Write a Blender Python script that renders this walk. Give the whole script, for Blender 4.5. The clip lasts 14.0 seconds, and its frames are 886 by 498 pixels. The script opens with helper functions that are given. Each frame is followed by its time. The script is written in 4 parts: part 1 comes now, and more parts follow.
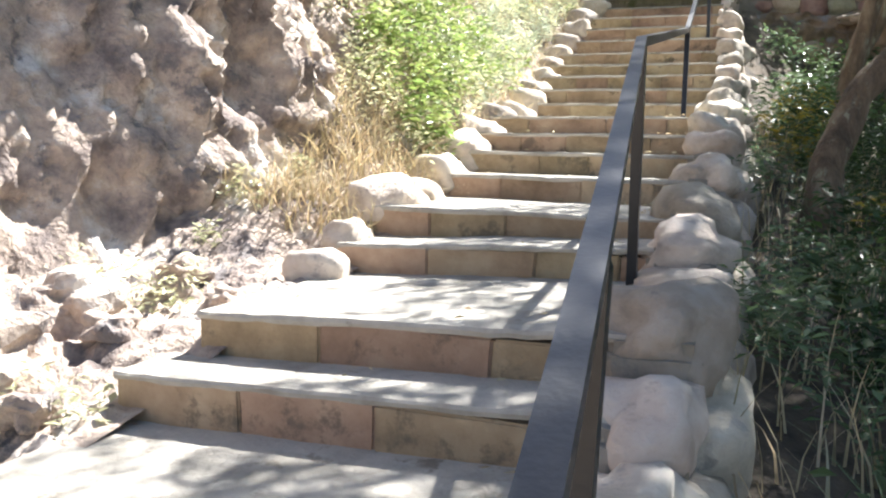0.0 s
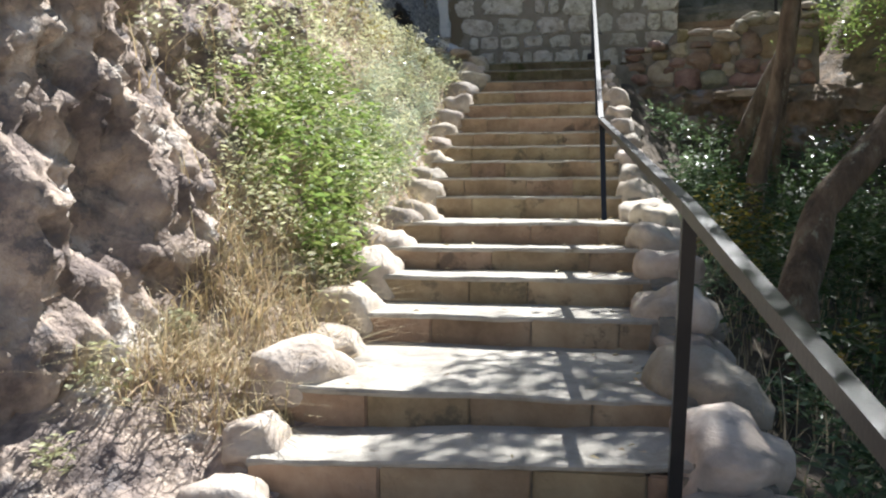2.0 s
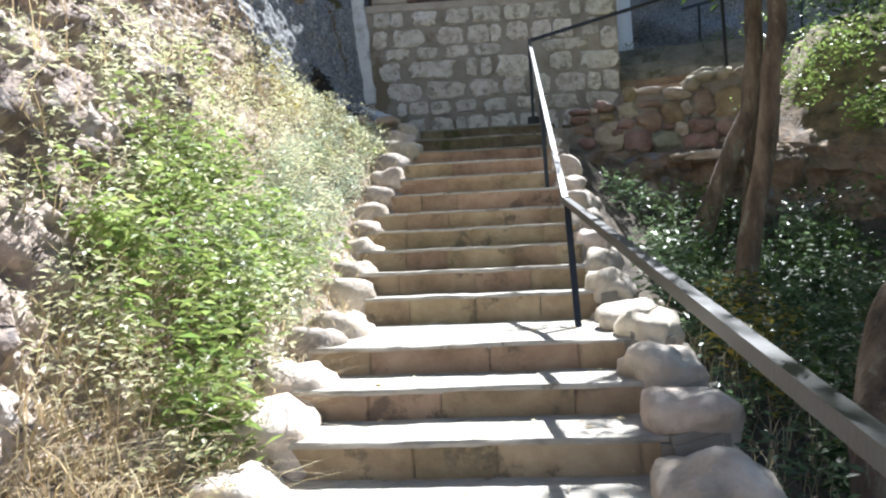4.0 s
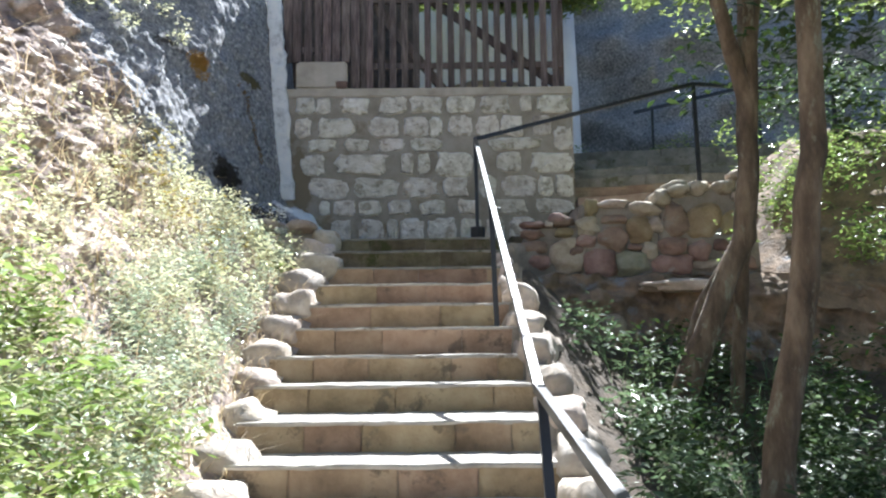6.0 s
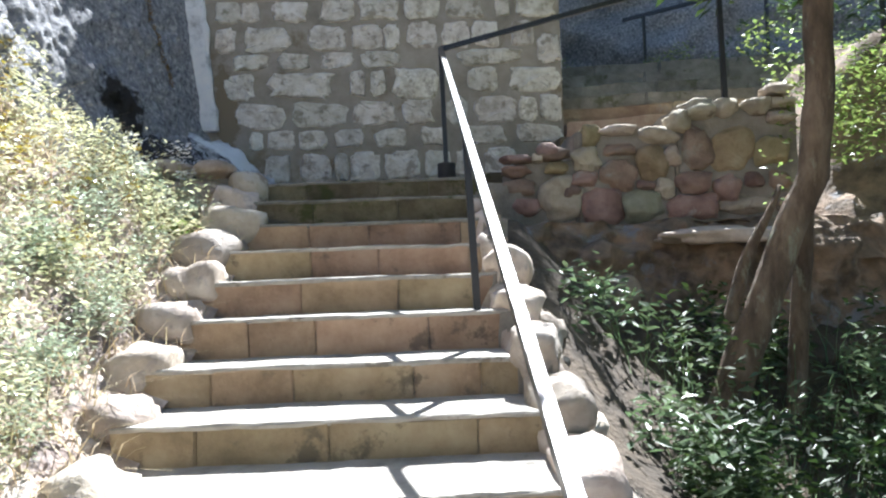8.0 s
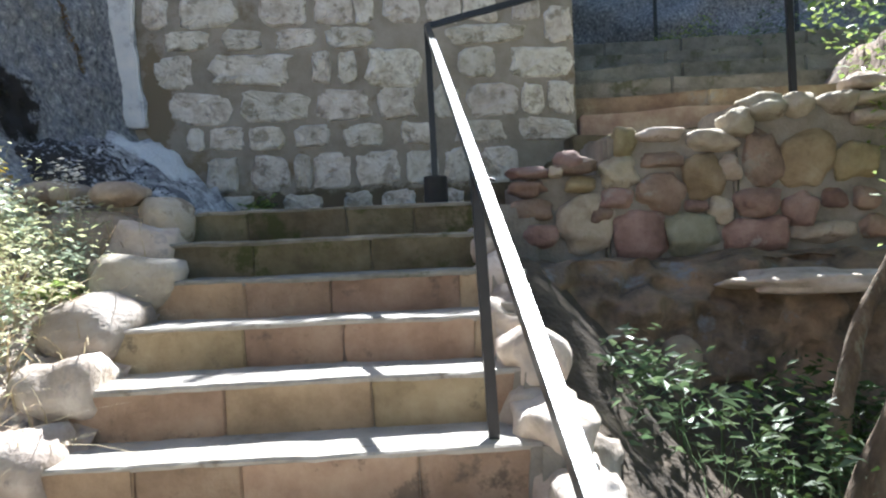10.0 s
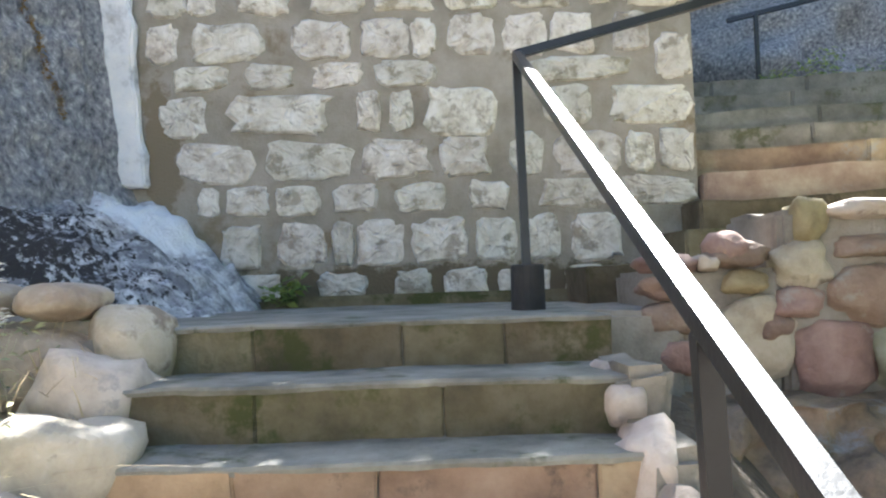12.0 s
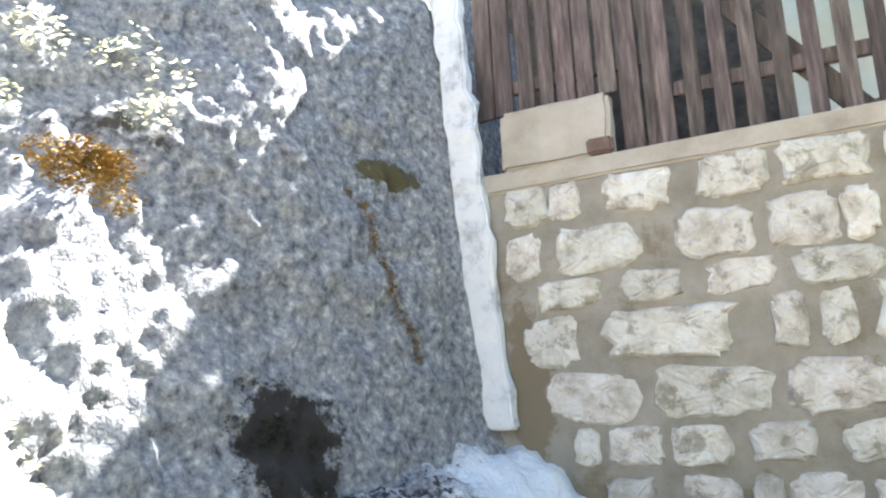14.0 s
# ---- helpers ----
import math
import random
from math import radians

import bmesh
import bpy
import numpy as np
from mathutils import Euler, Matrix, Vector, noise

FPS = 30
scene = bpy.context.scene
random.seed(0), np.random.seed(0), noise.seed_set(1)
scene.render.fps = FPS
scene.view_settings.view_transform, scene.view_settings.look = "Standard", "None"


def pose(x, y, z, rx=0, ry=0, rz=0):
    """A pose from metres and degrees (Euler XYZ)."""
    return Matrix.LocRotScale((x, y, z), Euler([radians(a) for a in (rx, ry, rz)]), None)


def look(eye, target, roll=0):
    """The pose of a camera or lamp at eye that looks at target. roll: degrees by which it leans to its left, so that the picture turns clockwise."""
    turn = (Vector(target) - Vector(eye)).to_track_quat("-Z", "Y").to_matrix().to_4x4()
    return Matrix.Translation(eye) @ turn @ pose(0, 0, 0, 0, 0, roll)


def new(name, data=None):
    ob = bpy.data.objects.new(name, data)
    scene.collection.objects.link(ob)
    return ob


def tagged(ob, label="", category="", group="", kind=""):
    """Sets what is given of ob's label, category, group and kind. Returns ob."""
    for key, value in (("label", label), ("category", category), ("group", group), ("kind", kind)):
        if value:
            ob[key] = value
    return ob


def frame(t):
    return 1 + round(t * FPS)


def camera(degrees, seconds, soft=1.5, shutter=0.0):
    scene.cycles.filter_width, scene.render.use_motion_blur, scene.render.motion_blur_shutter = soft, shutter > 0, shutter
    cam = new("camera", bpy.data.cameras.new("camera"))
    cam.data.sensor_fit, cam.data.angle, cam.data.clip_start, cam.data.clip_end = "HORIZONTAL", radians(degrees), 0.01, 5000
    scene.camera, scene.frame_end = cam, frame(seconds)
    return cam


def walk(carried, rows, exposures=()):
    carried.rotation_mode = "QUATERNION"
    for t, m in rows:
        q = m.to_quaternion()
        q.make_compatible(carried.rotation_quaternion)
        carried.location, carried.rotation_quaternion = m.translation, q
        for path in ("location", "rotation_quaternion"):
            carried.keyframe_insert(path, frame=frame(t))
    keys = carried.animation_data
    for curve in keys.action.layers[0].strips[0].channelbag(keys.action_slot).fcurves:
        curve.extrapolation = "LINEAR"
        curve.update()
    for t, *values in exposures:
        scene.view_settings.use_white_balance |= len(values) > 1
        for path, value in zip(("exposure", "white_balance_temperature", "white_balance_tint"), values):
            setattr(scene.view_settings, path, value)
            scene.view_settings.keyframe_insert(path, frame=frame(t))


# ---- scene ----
cam = camera(57.7, 14.0, soft=2.2)
PATH = [
    (0, (1.45, -1.66, 1.205), (0.74, 0.196, 0.968), 1.4),
    (0.5, (1.297, -1.48, 1.277), (0.608, 0.395, 1.165), 1.6),
    (1, (1.12, -1.43, 1.375), (0.442, 0.449, 1.25), -0.6),
    (1.5, (0.961, -1.255, 1.473), (0.601, 0.709, 1.346), 0.6),
    (2, (0.873, -0.974, 1.576), (0.52, 0.991, 1.458), 0.1),
    (2.5, (0.758, -0.773, 1.630), (0.460, 1.200, 1.496), -1.2),
    (5, (0.664, 0.837, 2.088), (0.584, 2.828, 2.262), -1.2),
    (5.5, (0.622, 1.167, 2.238), (0.61, 3.156, 2.45), -0.6),
    (6, (0.65, 1.532, 2.249), (0.635, 3.518, 2.487), -0.6),
    (6.5, (0.609, 1.924, 2.267), (0.637, 3.909, 2.509), -2.5),
    (7, (0.649, 2.274, 2.357), (0.734, 4.271, 2.438), -2.5),
    (9.5, (0.705, 4.062, 2.842), (0.721, 6.062, 2.859), -1.4),
    (10, (0.688, 4.323, 2.956), (0.801, 6.32, 2.932), -2.4),
    (10.5, (0.718, 4.629, 3.086), (0.663, 6.625, 3.188), -1.6),
    (11, (0.64, 4.955, 3.122), (0.69, 6.95, 3.249), -1.6),
    (11.5, (0.618, 5.285, 3.098), (0.733, 7.281, 3.156), -1.8),
    (12, (0.582, 5.621, 3.24), (0.588, 7.619, 3.324), -1.8),
    (12.5, (0.54, 5.895, 3.375), (0.493, 7.893, 3.452), -1.1),
    (13, (0.5, 6.137, 3.453), (0.072, 8.087, 3.577), -2.4),
    (13.5, (0.49, 6.336, 3.673), (-0.266, 8.171, 3.915), -2.8),
    (14, (0.436, 6.478, 3.849), (-0.445, 8.223, 4.272), -2.7),
]
walk(cam, [(t, look(eye, target, roll)) for t, eye, target, roll in PATH],
     exposures=[(0, 2.2, 6150, 10), (1, 1.47, 6100, 10), (2, 1.32, 6050, 10), (2.5, 1.45, 6000, 10), (5, 1.82, 5700, 10), (7, 2.05, 5700, 10), (9.5, 2.0, 5700, 10), (11, 2.7, 5900, 10), (12.5, 3.27, 6050, 10), (14, 3.55, 6200, 10)])

# ---- world and sun ----
SUN = Vector((0.2, 0.6, 0.77)).normalized()
world = bpy.data.worlds.new("world")
scene.world = world
world.use_nodes = True
wn = world.node_tree.nodes
sky = wn.new("ShaderNodeTexSky")
sky.sky_type = "NISHITA"
sky.sun_disc = False
sky.sun_elevation = math.asin(SUN.z)
sky.sun_rotation = math.atan2(SUN.x, SUN.y)
world.node_tree.links.new(sky.outputs[0], wn["Background"].inputs[0])
wn["Background"].inputs[1].default_value = 0.047
sun = new("sun", bpy.data.lights.new("sun", "SUN"))
sun.data.energy = 5.0
sun.data.angle = radians(0.55)
sun.data.color = (1.0, 0.96, 0.89)
sun.matrix_world = look((3, 9, 14), Vector((3, 9, 14)) - SUN)


# ---- materials ----
def ramp_mat(name, stops, scale=4.0, rough=0.9, bump=0.3, fine=60.0, per="none", patch=None, metal=0.0, trans=0.0, stretch=(1, 1, 1), spread=0.36, spots=(), vary=(0.62, 1.3)):
    """stops: colours along a noise; patch: (colour, scale, threshold) laid over; spots: stains (centre, radii, colour, raggedness); per: 'object' or 'island' variation."""
    m = bpy.data.materials.new(name)
    m.use_nodes = True
    nt = m.node_tree
    n, l = nt.nodes, nt.links
    bsdf = n["Principled BSDF"]
    geo = n.new("ShaderNodeNewGeometry")
    mp = n.new("ShaderNodeMapping")
    mp.inputs["Scale"].default_value = stretch
    l.new(geo.outputs["Position"], mp.inputs[0])
    big = n.new("ShaderNodeTexNoise")
    big.inputs["Scale"].default_value = scale
    big.inputs["Detail"].default_value = 8
    big.inputs["Roughness"].default_value = 0.65
    l.new(mp.outputs[0], big.inputs[0])
    ramp = n.new("ShaderNodeValToRGB")
    el = ramp.color_ramp.elements
    while len(el) < len(stops):
        el.new(0.5)
    for i, c in enumerate(stops):
        el[i].position = 0.5 - spread / 2 + spread * i / max(1, len(stops) - 1)
        el[i].color = (*c, 1)
    l.new(big.outputs[0], ramp.inputs[0])
    col = ramp.outputs[0]
    if patch:
        pc, ps, pt = patch
        pn = n.new("ShaderNodeTexNoise")
        pn.inputs["Scale"].default_value = ps
        pn.inputs["Detail"].default_value = 6
        pn.inputs["Roughness"].default_value = 0.7
        l.new(mp.outputs[0], pn.inputs[0])
        pr = n.new("ShaderNodeMapRange")
        pr.inputs[1].default_value, pr.inputs[2].default_value = pt, pt + 0.08
        l.new(pn.outputs[0], pr.inputs[0])
        mx = n.new("ShaderNodeMix")
        mx.data_type = "RGBA"
        l.new(pr.outputs[0], mx.inputs[0])
        l.new(col, mx.inputs[6])
        mx.inputs[7].default_value = (*pc, 1)
        col = mx.outputs[2]
    for centre, radii, tint, rag in spots:
        off = n.new("ShaderNodeVectorMath")
        off.operation = "SUBTRACT"
        off.inputs[1].default_value = centre
        l.new(geo.outputs["Position"], off.inputs[0])
        div = n.new("ShaderNodeVectorMath")
        div.operation = "DIVIDE"
        div.inputs[1].default_value = radii
        l.new(off.outputs[0], div.inputs[0])
        dist = n.new("ShaderNodeVectorMath")
        dist.operation = "LENGTH"
        l.new(div.outputs[0], dist.inputs[0])
        sn = n.new("ShaderNodeTexNoise")
        sn.inputs["Scale"].default_value = 9.0 if rag < 3 else 26.0
        sn.inputs["Detail"].default_value = 9
        sn.inputs["Roughness"].default_value = 0.72
        l.new(geo.outputs["Position"], sn.inputs[0])
        mad = n.new("ShaderNodeMath")
        mad.operation = "MULTIPLY_ADD"
        mad.inputs[1].default_value = rag
        l.new(sn.outputs[0], mad.inputs[0])
        l.new(dist.outputs["Value"], mad.inputs[2])
        sr = n.new("ShaderNodeMapRange")
        sr.inputs[1].default_value, sr.inputs[2].default_value = 0.9 + rag / 2, 1.12 + rag / 2
        sr.inputs[3].default_value, sr.inputs[4].default_value = 1.0, 0.0
        l.new(mad.outputs[0], sr.inputs[0])
        sm = n.new("ShaderNodeMix")
        sm.data_type = "RGBA"
        l.new(sr.outputs[0], sm.inputs[0])
        l.new(col, sm.inputs[6])
        sm.inputs[7].default_value = (*tint, 1)
        col = sm.outputs[2]
    if per != "none":
        hs = n.new("ShaderNodeHueSaturation")
        rnd = n.new("ShaderNodeObjectInfo").outputs["Random"] if per == "object" else geo.outputs["Random Per Island"]
        vr = n.new("ShaderNodeMapRange")
        vr.inputs[3].default_value, vr.inputs[4].default_value = vary
        l.new(rnd, vr.inputs[0])
        l.new(vr.outputs[0], hs.inputs["Value"])
        hr = n.new("ShaderNodeMapRange")
        hr.inputs[3].default_value, hr.inputs[4].default_value = 0.485, 0.52
        mul = n.new("ShaderNodeMath")
        mul.operation = "MULTIPLY"
        mul.inputs[1].default_value = 7.31
        fr = n.new("ShaderNodeMath")
        fr.operation = "FRACT"
        l.new(rnd, mul.inputs[0])
        l.new(mul.outputs[0], fr.inputs[0])
        l.new(fr.outputs[0], hr.inputs[0])
        l.new(hr.outputs[0], hs.inputs["Hue"])
        l.new(col, hs.inputs["Color"])
        col = hs.outputs[0]
    l.new(col, bsdf.inputs["Base Color"])
    bsdf.inputs["Roughness"].default_value = rough
    bsdf.inputs["Metallic"].default_value = metal
    if bump > 0:
        fn = n.new("ShaderNodeTexNoise")
        fn.inputs["Scale"].default_value = fine
        fn.inputs["Detail"].default_value = 6
        l.new(mp.outputs[0], fn.inputs[0])
        add = n.new("ShaderNodeMath")
        add.operation = "ADD"
        l.new(fn.outputs[0], add.inputs[0])
        l.new(big.outputs[0], add.inputs[1])
        bp = n.new("ShaderNodeBump")
        bp.inputs["Strength"].default_value = bump
        bp.inputs["Distance"].default_value = 0.02
        l.new(add.outputs[0], bp.inputs["Height"])
        l.new(bp.outputs[0], bsdf.inputs["Normal"])
    if trans > 0:
        tr = n.new("ShaderNodeBsdfTranslucent")
        l.new(col, tr.inputs[0])
        ms = n.new("ShaderNodeMixShader")
        ms.inputs[0].default_value = trans
        l.new(bsdf.outputs[0], ms.inputs[1])
        l.new(tr.outputs[0], ms.inputs[2])
        l.new(ms.outputs[0], n["Material Output"].inputs[0])
    return m


CLIFF = ramp_mat("cliff_rock", [(0.15, 0.12, 0.11), (0.30, 0.24, 0.205), (0.45, 0.36, 0.29), (0.60, 0.55, 0.50)], 4.0, 0.95, 1.0, 30, patch=((0.17, 0.15, 0.145), 6.0, 0.56), spread=0.3)
LICHEN = ramp_mat("lichen_rock", [(0.07, 0.07, 0.075), (0.19, 0.195, 0.21), (0.30, 0.30, 0.30), (0.52, 0.52, 0.495)], 26, 0.95, 0.5, 70, patch=((0.11, 0.11, 0.115), 5.0, 0.6), spread=0.37, spots=[((-1.35, 8.82, 3.80), (0.4, 0.2, 0.22), (0.03, 0.026, 0.022), 2.9), ((-1.35, 9.55, 4.98), (0.4, 0.16, 0.07), (0.09, 0.075, 0.03), 2.6), ((-1.4, 8.3, 4.95), (0.5, 0.3, 0.1), (0.06, 0.055, 0.05), 2.4)])
PALE = ramp_mat("whitewashed_rock", [(0.35, 0.36, 0.36), (0.72, 0.74, 0.75), (0.80, 0.80, 0.78)], 7, 0.9, 0.4, 40)
OUTCROP = ramp_mat("black_spotted_rock", [(0.14, 0.14, 0.15), (0.42, 0.42, 0.42), (0.74, 0.75, 0.76)], 9, 0.95, 0.9, 40, patch=((0.20, 0.20, 0.21), 5.0, 0.53), spread=0.3, spots=[((-1.12, 8.72, 3.45), (0.42, 0.42, 0.45), (0.035, 0.032, 0.03), 9.5), ((-0.76, 9.72, 3.62), (0.42, 0.34, 0.2), (0.78, 0.80, 0.80), 1.4)])
SOIL = ramp_mat("dry_soil", [(0.16, 0.12, 0.08), (0.30, 0.23, 0.16), (0.42, 0.34, 0.25)], 6, 1.0, 0.8, 40)
# Darker copy of the soil: tree shade is put into its colour.
SHADESOIL = ramp_mat("soil_darkened_for_shade", [(0.04, 0.033, 0.025), (0.09, 0.07, 0.05), (0.15, 0.115, 0.08)], 5, 1.0, 0.8, 35)
EARTHROCK = ramp_mat("earth_bank_rock", [(0.08, 0.065, 0.05), (0.22, 0.16, 0.11), (0.34, 0.24, 0.16)], 5, 0.95, 0.7, 30, patch=((0.24, 0.24, 0.25), 3.0, 0.58))
TREAD = ramp_mat("cement_tread", [(0.26, 0.235, 0.20), (0.40, 0.37, 0.32), (0.50, 0.46, 0.40)], 5, 0.9, 0.35, 55, patch=((0.22, 0.19, 0.15), 7.0, 0.6))
RISER = ramp_mat("sandstone_riser", [(0.21, 0.14, 0.085), (0.34, 0.235, 0.15), (0.44, 0.33, 0.22)], 4, 0.9, 0.35, 45, per="object", patch=((0.17, 0.125, 0.085), 5.0, 0.56), vary=(0.84, 1.12))
# Moss patches are real colour; the browns are also lowered for shade.
MOSSSHADERISER = ramp_mat("mossy_riser_darkened_for_shade", [(0.06, 0.05, 0.032), (0.13, 0.108, 0.062), (0.20, 0.168, 0.11)], 4, 0.95, 0.4, 45, per="object", patch=((0.065, 0.07, 0.022), 3.0, 0.53), vary=(0.85, 1.12))
# Tread cement with greenish patches, darkened to hold the top steps' shade.
SHADETREAD = ramp_mat("cement_tread_darkened_for_shade", [(0.13, 0.125, 0.10), (0.22, 0.21, 0.18), (0.31, 0.30, 0.26)], 5, 0.85, 0.4, 50, patch=((0.10, 0.105, 0.06), 4.0, 0.56))
BOULDER = ramp_mat("boulder_stone", [(0.30, 0.25, 0.20), (0.46, 0.39, 0.32), (0.56, 0.51, 0.45)], 5, 0.9, 0.35, 40, per="object", patch=((0.33, 0.29, 0.26), 9.0, 0.58))
COBBLE = ramp_mat("cobble_stone", [(0.17, 0.115, 0.085), (0.29, 0.215, 0.15), (0.40, 0.34, 0.24)], 4, 0.9, 0.35, 40, per="object", patch=((0.30, 0.29, 0.26), 5.0, 0.58))
OCHRE = ramp_mat("ochre_fieldstone", [(0.21, 0.155, 0.085), (0.33, 0.255, 0.15), (0.43, 0.36, 0.24)], 5, 0.9, 0.4, 40, per="object", vary=(0.85, 1.15))
MAUVE = ramp_mat("reddish_fieldstone", [(0.15, 0.095, 0.075), (0.25, 0.165, 0.13), (0.35, 0.25, 0.20)], 5, 0.9, 0.4, 40, per="object", patch=((0.30, 0.26, 0.22), 6.0, 0.58), vary=(0.75, 1.25))
GREENSTONE = ramp_mat("greenish_fieldstone", [(0.17, 0.165, 0.11), (0.27, 0.265, 0.19), (0.36, 0.35, 0.27)], 5, 0.9, 0.4, 40)
PALESTONE = ramp_mat("pale_fieldstone", [(0.29, 0.23, 0.165), (0.45, 0.38, 0.29), (0.56, 0.50, 0.42)], 5, 0.9, 0.4, 40, per="object", patch=((0.27, 0.21, 0.16), 5.0, 0.57), vary=(0.85, 1.1))
MORTAR = ramp_mat("sandy_mortar", [(0.21, 0.19, 0.15), (0.30, 0.275, 0.225), (0.38, 0.35, 0.30)], 3.5, 0.95, 0.35, 70, patch=((0.20, 0.165, 0.11), 1.6, 0.55), spots=[((-0.93, 10.0, 3.95), (0.1, 0.3, 0.4), (0.20, 0.165, 0.11), 2.4), ((0.5, 10.0, 3.2), (1.6, 0.3, 0.14), (0.12, 0.10, 0.065), 2.2)])
GREYMORTAR = ramp_mat("grey_mortar", [(0.17, 0.15, 0.125), (0.27, 0.24, 0.20), (0.34, 0.31, 0.27)], 5, 0.95, 0.4, 60)
LIMESTONE = ramp_mat("pale_limestone", [(0.42, 0.38, 0.30), (0.66, 0.63, 0.55), (0.78, 0.76, 0.70)], 9, 0.9, 0.9, 30, patch=((0.36, 0.325, 0.26), 7.0, 0.53), per="object", vary=(0.8, 1.1))
COPING = ramp_mat("cement_coping", [(0.31, 0.275, 0.22), (0.43, 0.39, 0.32), (0.51, 0.47, 0.40)], 3, 0.95, 0.3, 60)
IRON = ramp_mat("black_painted_iron", [(0.012, 0.012, 0.014), (0.022, 0.022, 0.025)], 8, 0.33, 0.05, 90)
SLEEVE = ramp_mat("dark_pipe_sleeve", [(0.015, 0.015, 0.016), (0.035, 0.034, 0.033)], 9, 0.7, 0.2, 60)
WOOD = ramp_mat("weathered_brown_wood", [(0.06, 0.045, 0.038), (0.12, 0.09, 0.078), (0.20, 0.16, 0.14)], 7, 0.8, 0.4, 40, per="object", stretch=(6, 6, 0.6))
BARK = ramp_mat("bark", [(0.055, 0.04, 0.028), (0.14, 0.10, 0.065), (0.25, 0.19, 0.13)], 9, 0.95, 0.9, 45, stretch=(1, 1, 0.35), patch=((0.25, 0.24, 0.17), 13.0, 0.57))
PLASTER = ramp_mat("white_plaster", [(0.68, 0.69, 0.71), (0.80, 0.80, 0.80)], 3, 0.9, 0.15, 50)
BLUE = ramp_mat("blue_paint", [(0.03, 0.10, 0.42), (0.05, 0.15, 0.55)], 5, 0.5, 0.1, 50)
LEAF = ramp_mat("green_leaf", [(0.13, 0.19, 0.045), (0.25, 0.33, 0.09), (0.38, 0.44, 0.16)], 3, 0.4, 0, per="island", trans=0.5)
# Much darker copy of the green leaf: deep shade painted into the colour.
LEAFDEEPSHADE = ramp_mat("green_leaf_darkened_for_deep_shade", [(0.022, 0.042, 0.012), (0.045, 0.078, 0.02), (0.085, 0.12, 0.035)], 3, 0.58, 0, per="island", trans=0.25)
LEAFPALE = ramp_mat("pale_green_leaf", [(0.36, 0.37, 0.19), (0.53, 0.53, 0.32), (0.68, 0.66, 0.48)], 3, 0.4, 0, per="island", trans=0.5)
LEAFGREY = ramp_mat("grey_green_leaf", [(0.25, 0.31, 0.20), (0.40, 0.46, 0.33), (0.56, 0.61, 0.48)], 3, 0.32, 0, per="island", trans=0.4)
# Leaf colour lowered to carry the shade on brambles, weeds and grass.
LEAFSHADE = ramp_mat("leaf_toned_down_for_shade", [(0.07, 0.11, 0.05), (0.13, 0.19, 0.09), (0.23, 0.29, 0.16)], 3, 0.38, 0, per="island", trans=0.4)
LEAFYELLOW = ramp_mat("yellow_leaf", [(0.25, 0.20, 0.03), (0.36, 0.28, 0.05)], 3, 0.55, 0, per="island", trans=0.35)
STRAW = ramp_mat("dry_straw", [(0.38, 0.28, 0.15), (0.55, 0.44, 0.27), (0.66, 0.57, 0.40)], 4, 0.6, 0, per="island", trans=0.25)
PETAL = ramp_mat("white_petal", [(0.72, 0.72, 0.66), (0.80, 0.80, 0.76)], 4, 0.6, 0, trans=0.3)
MOSS = ramp_mat("orange_moss", [(0.10, 0.06, 0.015), (0.26, 0.15, 0.03), (0.16, 0.14, 0.04)], 14, 1.0, 0.8, 60)


# ---- mesh helpers ----
def part(name, bm, material, parent=None, label="", at=(0, 0, 0), smooth=False):
    """One mesh object from a bmesh in world coordinates, its origin at `at`, under parent."""
    me = bpy.data.meshes.new(name)
    at = Vector(at)
    if isinstance(bm, tuple):
        me.from_pydata([tuple(Vector(v) - at) for v in bm[0]], [], bm[1])
    else:
        bmesh.ops.recalc_face_normals(bm, faces=bm.faces[:])
        bmesh.ops.translate(bm, vec=-at, verts=bm.verts[:])
        bm.to_mesh(me)
        bm.free()
    me.materials.append(material)
    if smooth:
        me.shade_smooth()
    ob = new(name, me)
    base = parent.matrix_world.translation if parent else Vector((0, 0, 0))
    if parent:
        ob.parent = parent
        p = parent
        base = Vector((0, 0, 0))
        while p:
            base = base + p.location
            p = p.parent
    ob.location = at - base
    if label:
        ob["label"] = label
    return ob


def box_bm(lo, hi, bevel=0.008, bm=None, jitter=0.0, cuts=0):
    own = bm is None
    bm = bm or bmesh.new()
    got = bmesh.ops.create_cube(bm, size=1)["verts"]
    for v in got:
        v.co = Vector([lo[i] + (v.co[i] + 0.5) * (hi[i] - lo[i]) for i in range(3)])
    if bevel and own:
        bmesh.ops.bevel(bm, geom=bm.edges[:], offset=bevel, segments=2, affect="EDGES")
    if cuts:
        bmesh.ops.subdivide_edges(bm, edges=[e for e in bm.edges if e.calc_length() > 0.15], cuts=cuts, use_grid_fill=True)
    if jitter:
        for v in bm.verts:
            v.co += noise.noise_vector(v.co * 7) * jitter
    return bm


